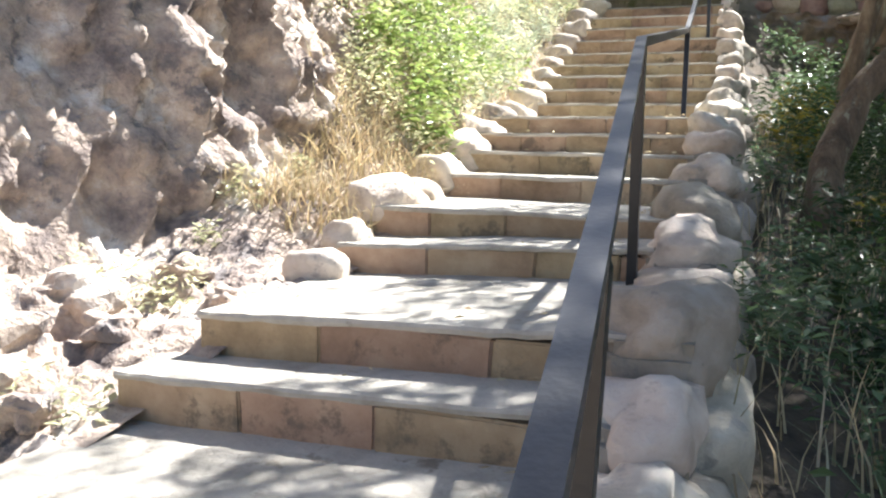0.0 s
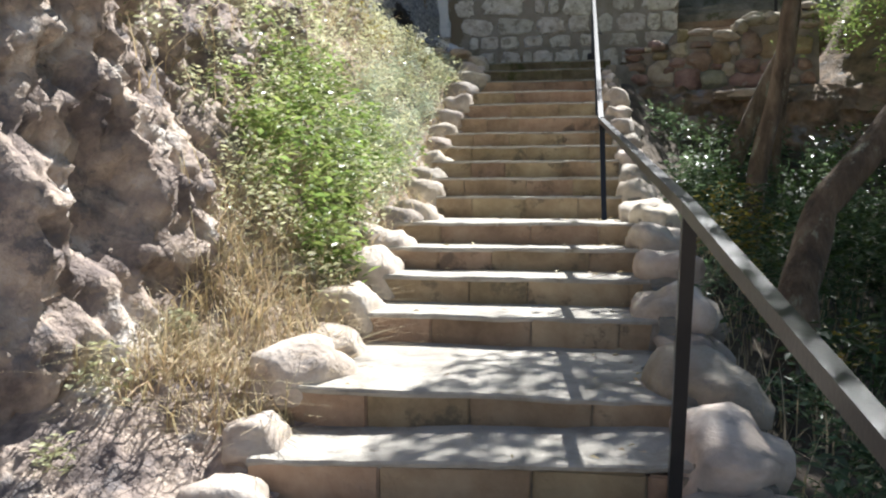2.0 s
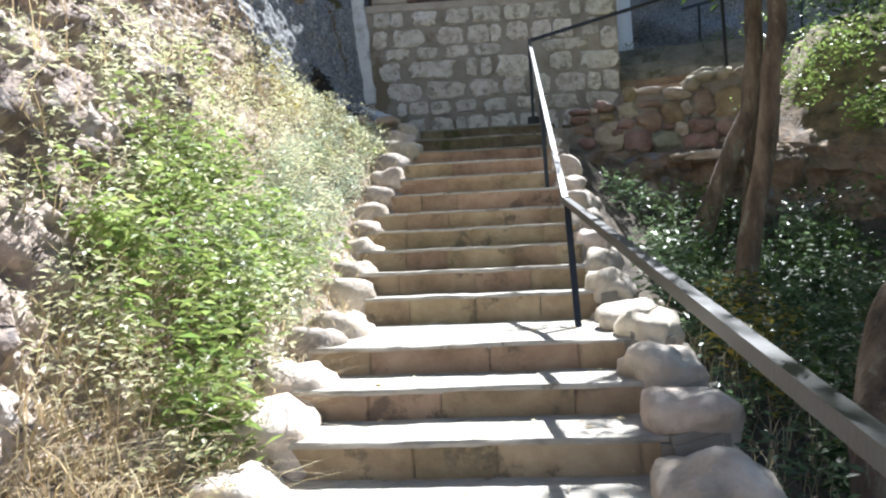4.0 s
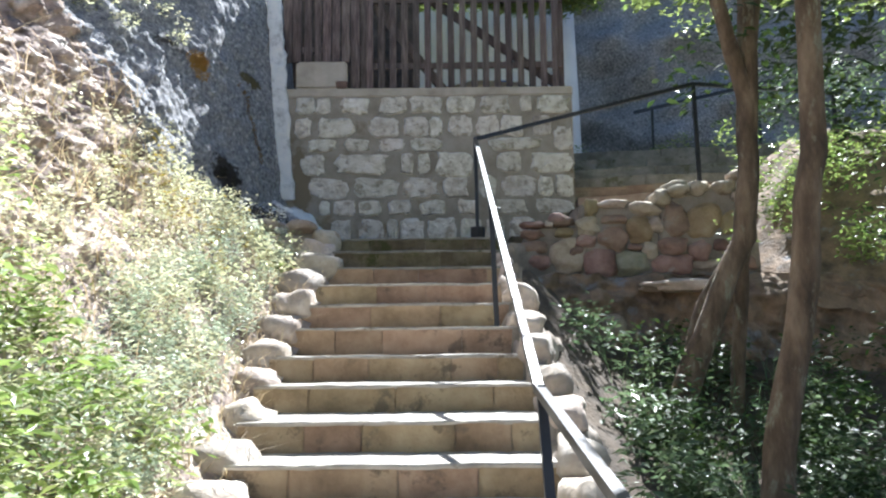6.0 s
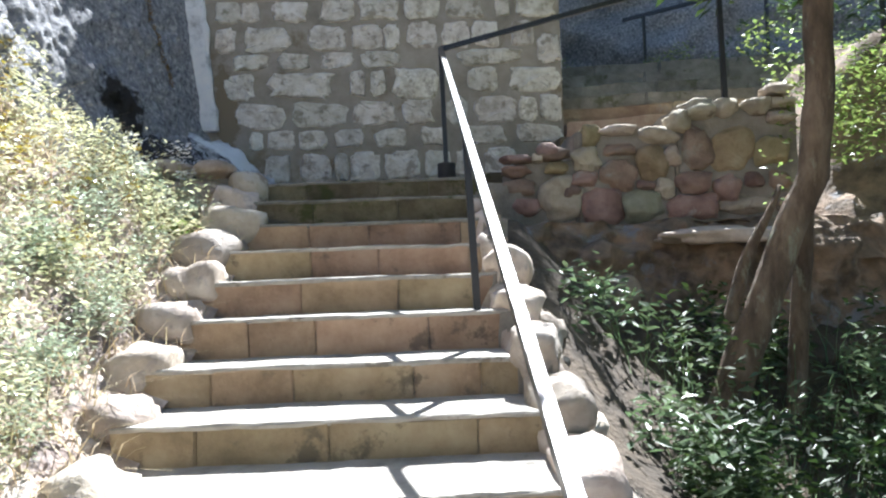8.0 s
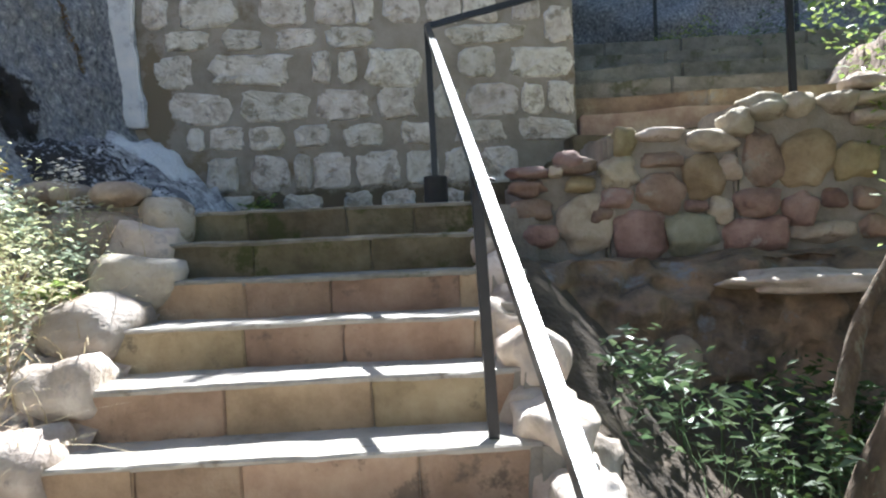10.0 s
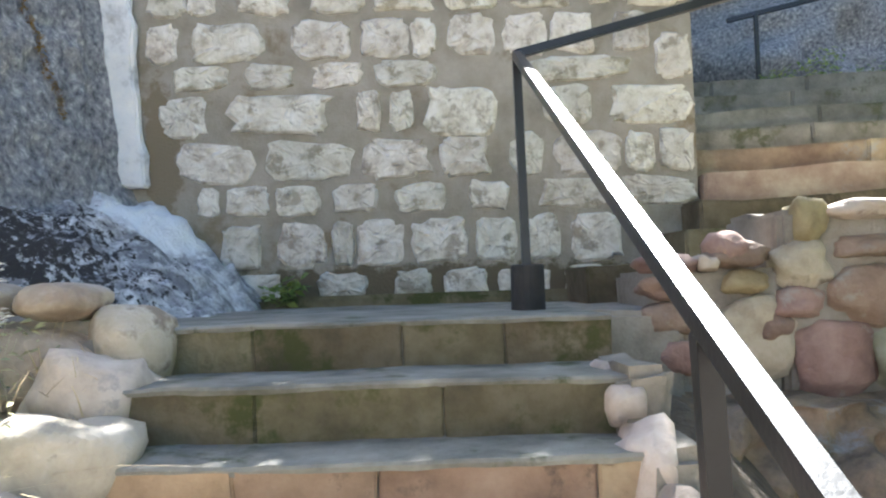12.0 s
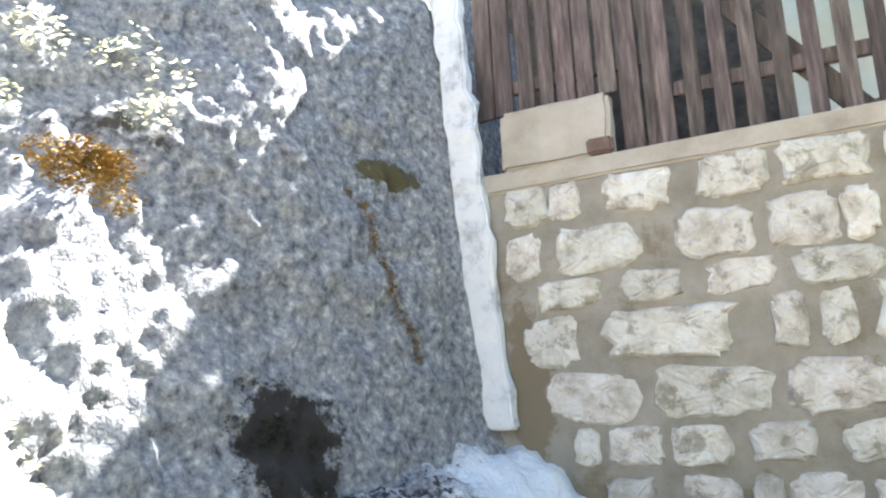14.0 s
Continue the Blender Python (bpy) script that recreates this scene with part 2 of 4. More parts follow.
def tube_bm(points, radii, sides=10, bm=None):
    """A swept tube through points with one radius for each; square when sides is 4."""
    bm = bm or bmesh.new()
    pts = [Vector(p) for p in points]
    rings = []
    up = Vector((0.01, 0.02, 1))
    side = None
    for i, p in enumerate(pts):
        d = (pts[min(i + 1, len(pts) - 1)] - pts[max(i - 1, 0)]).normalized()
        if side is None:
            side = d.cross(up if abs(d.z) < 0.95 else Vector((1, 0, 0)))
        a = (side - d * side.dot(d)).normalized()
        side = a
        b = a.cross(d)
        r = radii[i] if isinstance(radii, (list, tuple)) else radii
        off = math.pi / 4 if sides == 4 else 0
        rings.append([bm.verts.new(p + (a * math.cos(off + 2 * math.pi * k / sides) + b * math.sin(off + 2 * math.pi * k / sides)) * r) for k in range(sides)])
    for r0, r1 in zip(rings, rings[1:]):
        for k in range(sides):
            bm.faces.new((r0[k], r0[(k + 1) % sides], r1[(k + 1) % sides], r1[k]))
    bm.faces.new(rings[0])
    bm.faces.new(rings[-1])
    return bm


def boulder_bm(c, size, rough=0.16, sub=3, seed=0.0, flat=0.0):
    bm = bmesh.new()
    bmesh.ops.create_icosphere(bm, subdivisions=sub, radius=1)
    c = Vector(c)
    off = Vector((seed * 3.7, seed * 1.9, seed * 5.3))
    for v in bm.verts:
        p = v.co.copy()
        k = 1 + rough * noise.noise(p * 1.3 + off) * 2 + rough * 0.4 * noise.noise(p * 3.5 + off)
        q = Vector([math.copysign(abs(p[i]) ** 0.8, p[i]) for i in range(3)]) * k
        if flat and q.z > flat:
            q.z = flat + (q.z - flat) * 0.25
        v.co = c + Vector((q.x * size[0], q.y * size[1], q.z * size[2]))
    return bm


def slab_stone(x0, x1, z0, z1, y, depth, seed, r=0.25):
    """A rough-cut wall stone with a chipped outline, standing proud of the face at y (towards -y)."""
    rnd = random.Random(seed)
    cx, cz, hx, hz = (x0 + x1) / 2, (z0 + z1) / 2, (x1 - x0) / 2, (z1 - z0) / 2
    n = 26
    e = rnd.uniform(0.36, 0.62)
    tilt, taper = rnd.uniform(-0.06, 0.06), rnd.uniform(-0.14, 0.14)
    off = Vector((seed * 0.37, seed * 0.11, 0))
    bm = bmesh.new()
    rings = []
    for shrink, dy in ((1.08, 0.02), (1.0, -depth * 0.3), (0.9, -depth * 0.85), (0.72, -depth), (0.4, -depth * 1.05)):
        ring = []
        for k in range(n):
            a = 2 * math.pi * k / n
            ca, sa = math.cos(a), math.sin(a)
            w = Vector((ca, sa, 0))
            chip = 1 - r * 0.5 + r * (0.75 * noise.noise(w * 1.7 + off) + 0.5 * noise.noise(w * 4.5 + off))
            px = math.copysign(abs(ca) ** e, ca) * hx * chip
            pz = math.copysign(abs(sa) ** e, sa) * hz * chip * (1 + taper * ca) + px * tilt
            ring.append(bm.verts.new((cx + px * shrink, y + dy + rnd.uniform(-0.006, 0.006), cz + pz * shrink)))
        rings.append(ring)
    for a, b in zip(rings, rings[1:]):
        for k in range(n):
            bm.faces.new((a[k], a[(k + 1) % n], b[(k + 1) % n], b[k]))
    bm.faces.new(rings[-1])
    return bm


def leaf_cloud(name, spots, per, size, material, label, category="plant", lean=0.6, seed=1, slim=0.5, parent=None, droop=0.0):
    """Folded leaves scattered round spots (centre, radius xyz)."""
    rng = np.random.default_rng(seed)
    V, F = [], []
    for c, r in spots:
        for _ in range(per):
            d = rng.normal(size=3)
            d /= np.linalg.norm(d) + 1e-6
            p = np.array(c) + d * np.array(r) * (0.35 + 0.65 * rng.random() ** 0.5)
            s = size * rng.uniform(0.6, 1.3)
            a = rng.uniform(0, 2 * math.pi)
            t = np.array([math.cos(a), math.sin(a), rng.uniform(-lean, lean) - droop])
            t /= np.linalg.norm(t)
            w = np.cross(t, [0, 0, 1.0])
            w /= np.linalg.norm(w) + 1e-6
            u = np.cross(w, t)
            w = w * math.cos(a * 3) * 0.6 + u * 0.5 * math.sin(a * 3) + w * 0.4
            i = len(V)
            V += [p, p + t * s * 0.5 + w * s * slim * 0.5 + u * s * 0.08, p + t * s, p + t * s * 0.5 - w * s * slim * 0.5 + u * s * 0.08]
            F += [(i, i + 1, i + 2), (i, i + 2, i + 3)]
    ob = part(name, (V, F), material, parent)
    if parent is None:
        tagged(ob, label, category, kind="stuff")
    return ob


def blades(name, roots, height, material, label, seed=1, width=0.006, bend=0.5, category="grass"):
    """Grass blades: bent three-segment strips from each root."""
    rng = np.random.default_rng(seed)
    V, F = [], []
    for p in roots:
        h = height * rng.uniform(0.5, 1.3)
        a = rng.uniform(0, 2 * math.pi)
        d = np.array([math.cos(a), math.sin(a), 0])
        w = np.array([-d[1], d[0], 0]) * width * rng.uniform(0.6, 1.4)
        b = rng.uniform(0.1, bend) * h
        i = len(V)
        for k, f in enumerate((0, 0.4, 0.75, 1.0)):
            q = np.array(p) + d * b * f * f * 1.3 + np.array([0, 0, h * (f - 0.25 * f * f * b / max(h, 1e-3))])
            ww = w * (1 - 0.85 * f)
            V += [q - ww, q + ww]
            if k:
                j = i + 2 * k
                F.append((j - 2, j - 1, j + 1, j))
    ob = part(name, (V, F), material)
    return tagged(ob, label, category, kind="stuff")


# ---- the plan: risers (y, top) going up the flight ----
STEPS = [(-2.2, -0.05), (-1.7, 0.14), (-1.2, 0.33), (-0.75, 0.50), (0.0, 0.63), (0.25, 0.755), (1.15, 0.87), (1.5, 0.975), (2.35, 1.10), (2.75, 1.225), (3.12, 1.34), (3.5, 1.46),
         (4.64, 1.615), (5.0, 1.755), (5.38, 1.90), (5.85, 2.045), (6.25, 2.195), (6.6, 2.365), (6.9, 2.53), (7.2, 2.685), (7.5, 2.835), (7.75, 2.985), (8.1, 3.13)]
YS = [-4.5] + [s[0] for s in STEPS] + [10, 16]
ZS = [-0.35] + [s[1] for s in STEPS] + [3.13, 3.2]


def tread_z(y):
    z = -0.2
    for yy, zz in STEPS:
        if y >= yy:
            z = zz
    return z


def slope_z(y):
    return float(np.interp(y, YS, ZS))


def left_x(y):
    return float(np.interp(y, [-3, -0.5, 0, 0.25, 1.5, 3.5, 4.6, 5.4, 6.2, 6.9, 7.5, 8.1], [0, 0, 0.0, 0.08, 0.03, -0.09, -0.14, -0.24, -0.30, -0.25, -0.22, -0.24]))


def right_x(y):
    return float(np.interp(y, [-3, 0, 2, 4.64, 6, 6.6, 7.5, 8.1], [1.15, 1.13, 1.11, 1.09, 1.08, 1.02, 1.01, 0.98]))

# ---- ground, cliff and banks ----
def grid_mesh(name, fn, nu, nv, material, label="", kind="structure", category=""):
    V = [fn(u / nu, v / nv) for v in range(nv + 1) for u in range(nu + 1)]
    F = [(v * (nu + 1) + u, v * (nu + 1) + u + 1, (v + 1) * (nu + 1) + u + 1, (v + 1) * (nu + 1) + u) for v in range(nv) for u in range(nu)]
    ob = part(name, (V, F), material, smooth=True)
    return tagged(ob, label, category, kind=kind)


KY = [-4.5, -1, 0.3, 0.9, 1.3, 1.8, 2.6, 3.5, 5.0, 6.5, 8.0, 9.0, 10.0, 12.0]
FOOT_X = [-0.85, -0.85, -0.9, -0.92, -0.7, -0.62, -0.85, -0.95, -1.15, -1.35, -1.45, -1.28, -1.1, -1.1]
FOOT_Z = [-0.1, 0.28, 0.56, 0.78, 1.0, 1.15, 1.7, 2.1, 2.7, 3.1, 3.5, 3.6, 3.8, 4.0]
LEAN_X = [1.7, 1.7, 1.6, 1.25, 0.6, 0.5, 0.75, 0.95, 1.0, 0.9, 0.5, 0.2, 0.12, 0.12]
TALL = [4.2, 4.2, 4.2, 4.2, 4.2, 4.0, 3.4, 2.8, 2.2, 1.9, 1.9, 1.9, 1.9, 1.9]


def left_profile(y, s):
    """s from 0 at the stair edge to 1 at the cliff foot and 2 at its top."""
    fx, fz, ln = (float(np.interp(y, KY, k)) for k in (FOOT_X, FOOT_Z, LEAN_X))
    ex, ez = left_x(y) - 0.02 if y < 8 else -0.6, slope_z(y) - 0.12
    if s <= 1:
        return Vector((ex + (fx - ex) * s, y, ez + (fz - ez) * s ** 1.3))
    k = s - 1
    return Vector((fx - ln * k * 1.6, y, fz + float(np.interp(y, KY, TALL)) * k))


def cliff_point(y, s):
    p = left_profile(y, s)
    rock = min(1.0, max(0.0, (s - 0.7) / 0.4))
    q = p * 1.0
    d = noise.fractal(Vector((q.x * 0.7, q.y, q.z * 0.8)) * 1.6, 1.0, 2.1, 5) * 0.20 + noise.fractal(q * 6.0, 0.75, 2.1, 5) * 0.07 - abs(noise.noise(Vector((q.x, q.y, q.z * 0.75)) * 15)) * 0.075 - abs(noise.noise(q * 31)) * 0.03 + noise.fractal(Vector((q.x, q.y * 1.4, q.z * 0.7)) * 13, 0.7, 2.1, 4) * 0.035
    ridge = (abs(noise.noise(Vector((q.x, q.y * 1.3, q.z * 0.5)) * 2.7)) - 0.25) * 0.14 + (0.12 - abs(noise.noise(Vector((q.x, q.y * 1.2, q.z * 0.5)) * 8))) * 0.09
    if y < 3:
        d -= (abs(noise.noise(q * 21)) - 0.15) * 0.075 * min(1.0, 3 - y)
    calm = float(np.interp(y, [0.7, 1.3, 7.2, 8.2], [0.5, 1.0, 1.0, 0.32]))
    edge = min(1.0, max(0.0, (10.0 - y) / 0.25)) if y < 10.2 else 0.2
    p.x += (d + ridge) * rock * calm * edge
    p.z += (noise.fractal(q * 3.5, 1.0, 2.0, 4) * 0.05 - abs(noise.noise(q * 11)) * 0.06 + noise.fractal(q * 21, 0.8, 2.0, 3) * 0.02) * (1 - rock) * min(1, s * 4)
    return p


grid_mesh("cliff", lambda u, v: cliff_point(-4.5 + 12.0 * u, 2.3 * v), 520, 260, CLIFF, "tall brown rock cliff with rough ledges beside the steps", category="cliff")
grid_mesh("cliff_by_wall", lambda u, v: cliff_point(7.4 + 3.8 * u, 0.6 + 1.7 * v) + Vector((0.004, 0, 0)), 180, 150, LICHEN, "grey lichen-covered rock face joining the stone wall", category="cliff")


def right_z(x, y):
    s = slope_z(min(y, 8.2))
    base = s - 0.28 - 0.25 * min(1.0, max(0, (x - 1.35) / 0.9)) - 0.1 * max(0, x - 2.3)
    if y > 4.5:
        base -= 0.3 * min(1.0, (y - 4.5) / 2) * min(1.0, max(0, (x - 1.3) / 0.5))
    return base + noise.fractal(Vector((x, y, 0)) * 1.4, 1, 2, 4) * 0.09


# Slope under the trees, its shade painted in with the darkened soil.
grid_mesh("ground", lambda u, v: Vector((1.2 + 60 * u ** 3, -8 + 16.4 * v, right_z(1.2 + 60 * u ** 3, -8 + 16.4 * v))), 90, 140, SHADESOIL, "leaf-strewn soil slope under the trees, coloured darker for shade", category="ground")
grid_mesh("ground_below", lambda u, v: Vector((-80 + 160 * u, -80 + 78.2 * v, -0.42 - 3 * (1 - v))), 20, 20, SOIL, "dusty ground below the steps", category="ground")
grid_mesh("ground_beyond", lambda u, v: Vector((-30 + 120 * u, 12.2 + 90 * v, 4.72 + noise.noise(Vector((u * 30, v * 30, 0))) * 0.05)), 40, 40, SOIL, "upper yard ground beyond the wall", category="ground")

grid_mesh("ground_slope", lambda u, v: Vector((5.0 + 60 * u, 8.2 + 4.2 * v, 2.4 + 2.33 * v + noise.noise(Vector((u * 40, v * 5, 2))) * 0.06)), 40, 20, SHADESOIL, "soil slope beside the upper steps", category="ground")


def hill(u, v):
    y = -4.5 + 15.7 * v
    p = cliff_point(y, 2.3)
    return Vector((p.x - 40 * u ** 2, y, p.z - 0.03 + 2.0 * u + noise.noise(Vector((u * 9, y, 0))) * 0.3 * u))


grid_mesh("hill", hill, 30, 60, SOIL, "dry hillside above the cliff", category="hill")

# ---- the stair flight ----
stairs = tagged(new("stairs"), "weathered stone staircase with cement treads and sandstone risers", "stairs", kind="structure")
rs = random.Random(4)
for i, (y, z) in enumerate(STEPS):
    y1 = STEPS[i + 1][0] + 0.05 if i + 1 < len(STEPS) else 10.0
    lower = STEPS[i - 1][1] if i else -0.35
    xl, xr = left_x(y) - 0.12, right_x(y) + 0.12
    last = i == len(STEPS) - 1
    moss = i >= len(STEPS) - 2
    if last:
        xl, xr = -0.7, 1.1
    # tread slab with a worn, uneven nosing
    n, m = 26, 5
    V, F = [], []
    for b in range(m + 1):
        for a in range(n + 1):
            x = xl + (xr - xl) * a / n
            f = b / m
            yy = y + (y1 - y) * f
            wob = 0.006 * noise.noise(Vector((x * 1.7, y * 9, 3))) + 0.003 * noise.noise(Vector((x * 17, y * 9, 3)))
            zz = z + (0.045 * (x - 0.55) if -0.8 < y < 1.3 else 0.0) + 0.006 * noise.noise(Vector((x * 3, yy * 3, 1))) + (0.004 * noise.noise(Vector((x * 15, yy * 9, 1)))) - (0.008 if b == 0 else 0)
            V.append(Vector((x, yy + (wob - 0.011 if b == 0 else (wob - 0.008 if b == 1 and not last else 0)), zz)) if b != 1 else Vector((x, y + wob - 0.005, zz)))
    k = len(V)
    for a in range(n + 1):
        v = V[a]
        V.append(Vector((v.x, v.y + 0.006, v.z - 0.013 - 0.004 * noise.noise(Vector((v.x * 9, y, 0))))))
    for b in range(m):
        for a in range(n):
            F.append((b * (n + 1) + a, b * (n + 1) + a + 1, (b + 1) * (n + 1) + a + 1, (b + 1) * (n + 1) + a))
    for a in range(n):
        F.append((k + a, k + a + 1, a + 1, a))
    # The top three treads take the cement with shade in its colour.
    part("tread", (V, F), SHADETREAD if i >= len(STEPS) - 3 else TREAD, stairs, at=(0.5, y, z), smooth=False)
    # riser blocks
    x = xl
    while x < xr - 0.02:
        w = min(rs.uniform(0.26, 0.52), xr - x)
        if xr - x - w < 0.12:
            w = xr - x
        bm = box_bm((x + 0.001, y - rs.uniform(0.0, 0.008), lower - 0.06), (x + w - 0.001, y + 0.12, z - 0.010), 0.006, jitter=0.008, cuts=1)
        if -0.8 < y < 1.3:
            for v in bm.verts:
                v.co.z += min(0.0, 0.045 * (v.co.x - 0.55))
        part("riser_stone", bm, MOSSSHADERISER if moss else RISER, stairs, at=(x + w / 2, y, lower))
        x += w
    # core behind
    part("core", box_bm((xl + 0.01, y + 0.012, lower - 0.3), (xr - 0.01, y1 + 0.05, z - (0.065 if -0.8 < y < 1.3 else 0.03)), 0), GREYMORTAR, stairs, at=(0.5, y, lower))


# ---- boulder kerbs ----
kerb_l = tagged(new("stone_kerb"), "rounded river boulders mortared along the stair edge", "kerb", kind="structure")
kerb_r = tagged(new("stone_kerb"), "row of lumpy mortared boulders beside the railing", "kerb", kind="structure")
rb = random.Random(9)
for i, (y, z) in enumerate(STEPS):
    if y < -1 or i >= len(STEPS) - 1:
        continue
    y1 = STEPS[i + 1][0]
    n = max(1, round((y1 - y) / 0.42))
    for j in range(n):
        yy = y + (y1 - y) * (j + 0.5) / n - 0.03
        s = rb.uniform(0.85, 1.15)
        ry = min(0.24, (y1 - y) / n * 0.58)
        big = 1.25 if abs(y - 4.64) < 0.1 else 1.05
        if y == 0.25 and j == 1:
            yy, big, ry = 1.03, 0.85, 0.13
        if y == 1.15:
            big = 0.65
        if y > 0.1 and yy > 0.6:
            part("boulder", boulder_bm((left_x(y) - 0.13 - rb.uniform(0, 0.04), yy, z - 0.02), (0.145 * s * big, min(ry, 0.185) * s * big, 0.115 * s * big), 0.2, 3, i + j * 0.37), BOULDER, kerb_l, at=(left_x(y) - 0.12, yy, z), smooth=True)
        wide = 0.15 if y < 4 else (0.12 if y < 7.1 else 0.075)
        part("boulder", boulder_bm((right_x(y) + wide * 0.9, yy, z - (0.0 if y < 7.1 else 0.09)), (wide * s, ry * 1.05, 0.115 * s), 0.22, 3, 20 + i + j * 0.51), BOULDER, kerb_r, at=(right_x(y) + 0.14, yy, z), smooth=True)
        if y > 3.4:
            part("boulder", boulder_bm((right_x(y) + wide * 1.9, yy + rb.uniform(-0.1, 0.1), z - 0.40), (wide * 1.25, ry * 1.15, 0.17), 0.26, 3, 80 + i + j * 0.51), BOULDER, kerb_r, at=(right_x(y) + 0.24, yy, z - 0.4), smooth=True)
        part("boulder", boulder_bm((right_x(y) + wide * 1.1, yy + rb.uniform(-0.08, 0.08), z - 0.22), (wide * 1.2, ry * 1.2, 0.16), 0.22, 3, 50 + i + j * 0.51), BOULDER, kerb_r, at=(right_x(y) + 0.14, yy, z - 0.2), smooth=True)


for i, (y, z) in enumerate(STEPS[3:-1]):
    y1 = STEPS[i + 4][0]
    bm = box_bm((right_x(y) + 0.02, y - 0.05, z - 0.45), (right_x(y) + (0.24 if y < 4 else 0.17), y1 + 0.02, z + 0.02), 0.03, jitter=0.03, cuts=2)
    part("mortar_bed", bm, GREYMORTAR, kerb_r, at=(right_x(y) + 0.1, y, z - 0.4))

# ---- pale stone wall with the gate on top ----
wall = tagged(part("wall_north", box_bm((-1.25, 10.0, 2.6), (2.0, 10.35, 4.93), 0.0, cuts=0), MORTAR, at=(0.4, 10, 2.6)), "pale limestone rubble wall with thick sandy mortar", "wall", kind="structure")
part("coping", box_bm((-1.2, 9.985, 4.93), (2.01, 10.37, 5.03), 0.012, jitter=0.006, cuts=3), COPING, wall, "cement coping", at=(0.4, 10, 4.93))
part("plinth", box_bm((-0.4, 9.90, 3.10), (1.9, 10.01, 3.19), 0.02, jitter=0.01, cuts=3), MOSSSHADERISER, wall, "mossy plinth", at=(0.4, 9.95, 3.1))


def course(y0, y1, *pairs):
    """One course of stones: heights and ends in the wall's own units (258 to a metre)."""
    y0, y1 = y0 - 3, y1 + 3
    for a, b in pairs:
        a, b = a - 4, b + 4
        x0, x1 = -1.0 + (a - 378) / 258, -1.0 + (b - 378) / 258
        z0, z1 = 4.98 - (y1 - 28) / 247, 4.98 - (y0 - 28) / 247
        part("stone", slab_stone(x0, x1, z0, z1, 10.0, rs.uniform(0.012, 0.03), int(a * 7 + y0)), LIMESTONE, wall, at=((x0 + x1) / 2, 10, (z0 + z1) / 2))


course(40, 86, (380, 434), (438, 475), (505, 585), (615, 690), (697, 790), (800, 882), (895, 976), (1008, 1036), (1052, 1146))
course(95, 150, (378, 420), (440, 545), (582, 667), (680, 750), (756, 787), (805, 872), (885, 945), (950, 1012), (1040, 1090))
course(155, 188, (415, 490), (515, 587), (610, 687), (700, 786), (915, 1066))
course(125, 190, (1100, 1148))
course(195, 250, (395, 460), (490, 640), (675, 706), (722, 752), (940, 1006), (1032, 1148))
course(190, 262, (768, 876))
course(260, 315, (415, 527), (540, 667), (680, 776), (790, 860), (888, 935), (950, 1050), (1054, 1092), (1100, 1148))
course(322, 360, (448, 476), (488, 546), (556, 616), (635, 700), (725, 796), (830, 882), (930, 1020), (1045, 1148))
course(370, 432, (480, 535), (560, 627), (636, 664), (668, 736), (745, 826), (836, 892), (905, 955), (970, 1040))
course(440, 478, (500, 560), (612, 682), (720, 772), (790, 852), (865, 940), (960, 1020))

bm = box_bm((-1.165, 9.93, 3.80), (-1.005, 10.0, 6.3), 0.012, jitter=0.02, cuts=30)
for v in bm.verts:
    v.co.x -= (v.co.z - 3.84) * 0.07
    w = noise.noise_vector(v.co * 12) * 0.028 + noise.noise_vector(v.co * 4) * 0.02
    v.co += Vector((w.x, w.y * 0.4, w.z))
strip = part("plaster_strip", bm, PALE, None, at=(-1.12, 9.9, 3.7))
tagged(strip, "white-painted vertical strip of rock beside the wall", "rock", kind="structure")


# sloping outcrop at the wall's foot
def outcrop(u, v):
    y = 7.95 + 2.15 * v
    top = np.interp(y, [8.3, 9.0, 10.1], [3.42, 3.6, 3.84])
    x0, x1 = -1.6, -0.28 - 0.12 * (1 - v)
    x = x0 + (x1 - x0) * u
    z = top + (3.05 - top) * max(0, (u - 0.28) / 0.72) ** (0.9 + 0.7 * v)
    p = Vector((x, y, z))
    p.z += noise.fractal(p * 4, 0.8, 2, 6) * 0.08 - max(0.0, 8.7 - y) * 0.9
    p.x += noise.noise(p * 5) * 0.03
    return p


grid_mesh("rock_outcrop", outcrop, 60, 80, OUTCROP, "sloping white and black blotched bedrock at the wall foot", category="rock")

# ---- left dry stone wall beside the top steps ----
cheek = tagged(new("cheek_wall"), "low mortared boulder wall flanking the top steps", "wall", kind="structure")
part("fill", box_bm((-1.5, 7.95, 2.4), (-0.32, 8.45, 3.16), 0.05, jitter=0.03, cuts=3), GREYMORTAR, cheek, at=(-0.9, 8.2, 2.4))
for c, r in [((-0.36, 8.08, 3.07), (0.12, 0.18, 0.14)), ((-0.68, 8.0, 3.02), (0.26, 0.14, 0.13)), ((-1.05, 8.02, 3.05), (0.18, 0.14, 0.13)), ((-0.56, 8.06, 3.22), (0.13, 0.16, 0.06)), ((-0.86, 8.06, 3.23), (0.17, 0.16, 0.06)),
             ((-1.2, 8.06, 3.22), (0.18, 0.16, 0.07)), ((-0.42, 7.88, 2.92), (0.16, 0.13, 0.08)), ((-0.5, 7.75, 2.78), (0.17, 0.13, 0.09)), ((-0.46, 7.62, 2.86), (0.09, 0.09, 0.08)), ((-1.4, 8.0, 3.0), (0.16, 0.14, 0.16))]:
    part("boulder", boulder_bm(c, r, 0.1, 3, c[0] * 5), PALESTONE, cheek, at=c, smooth=True)

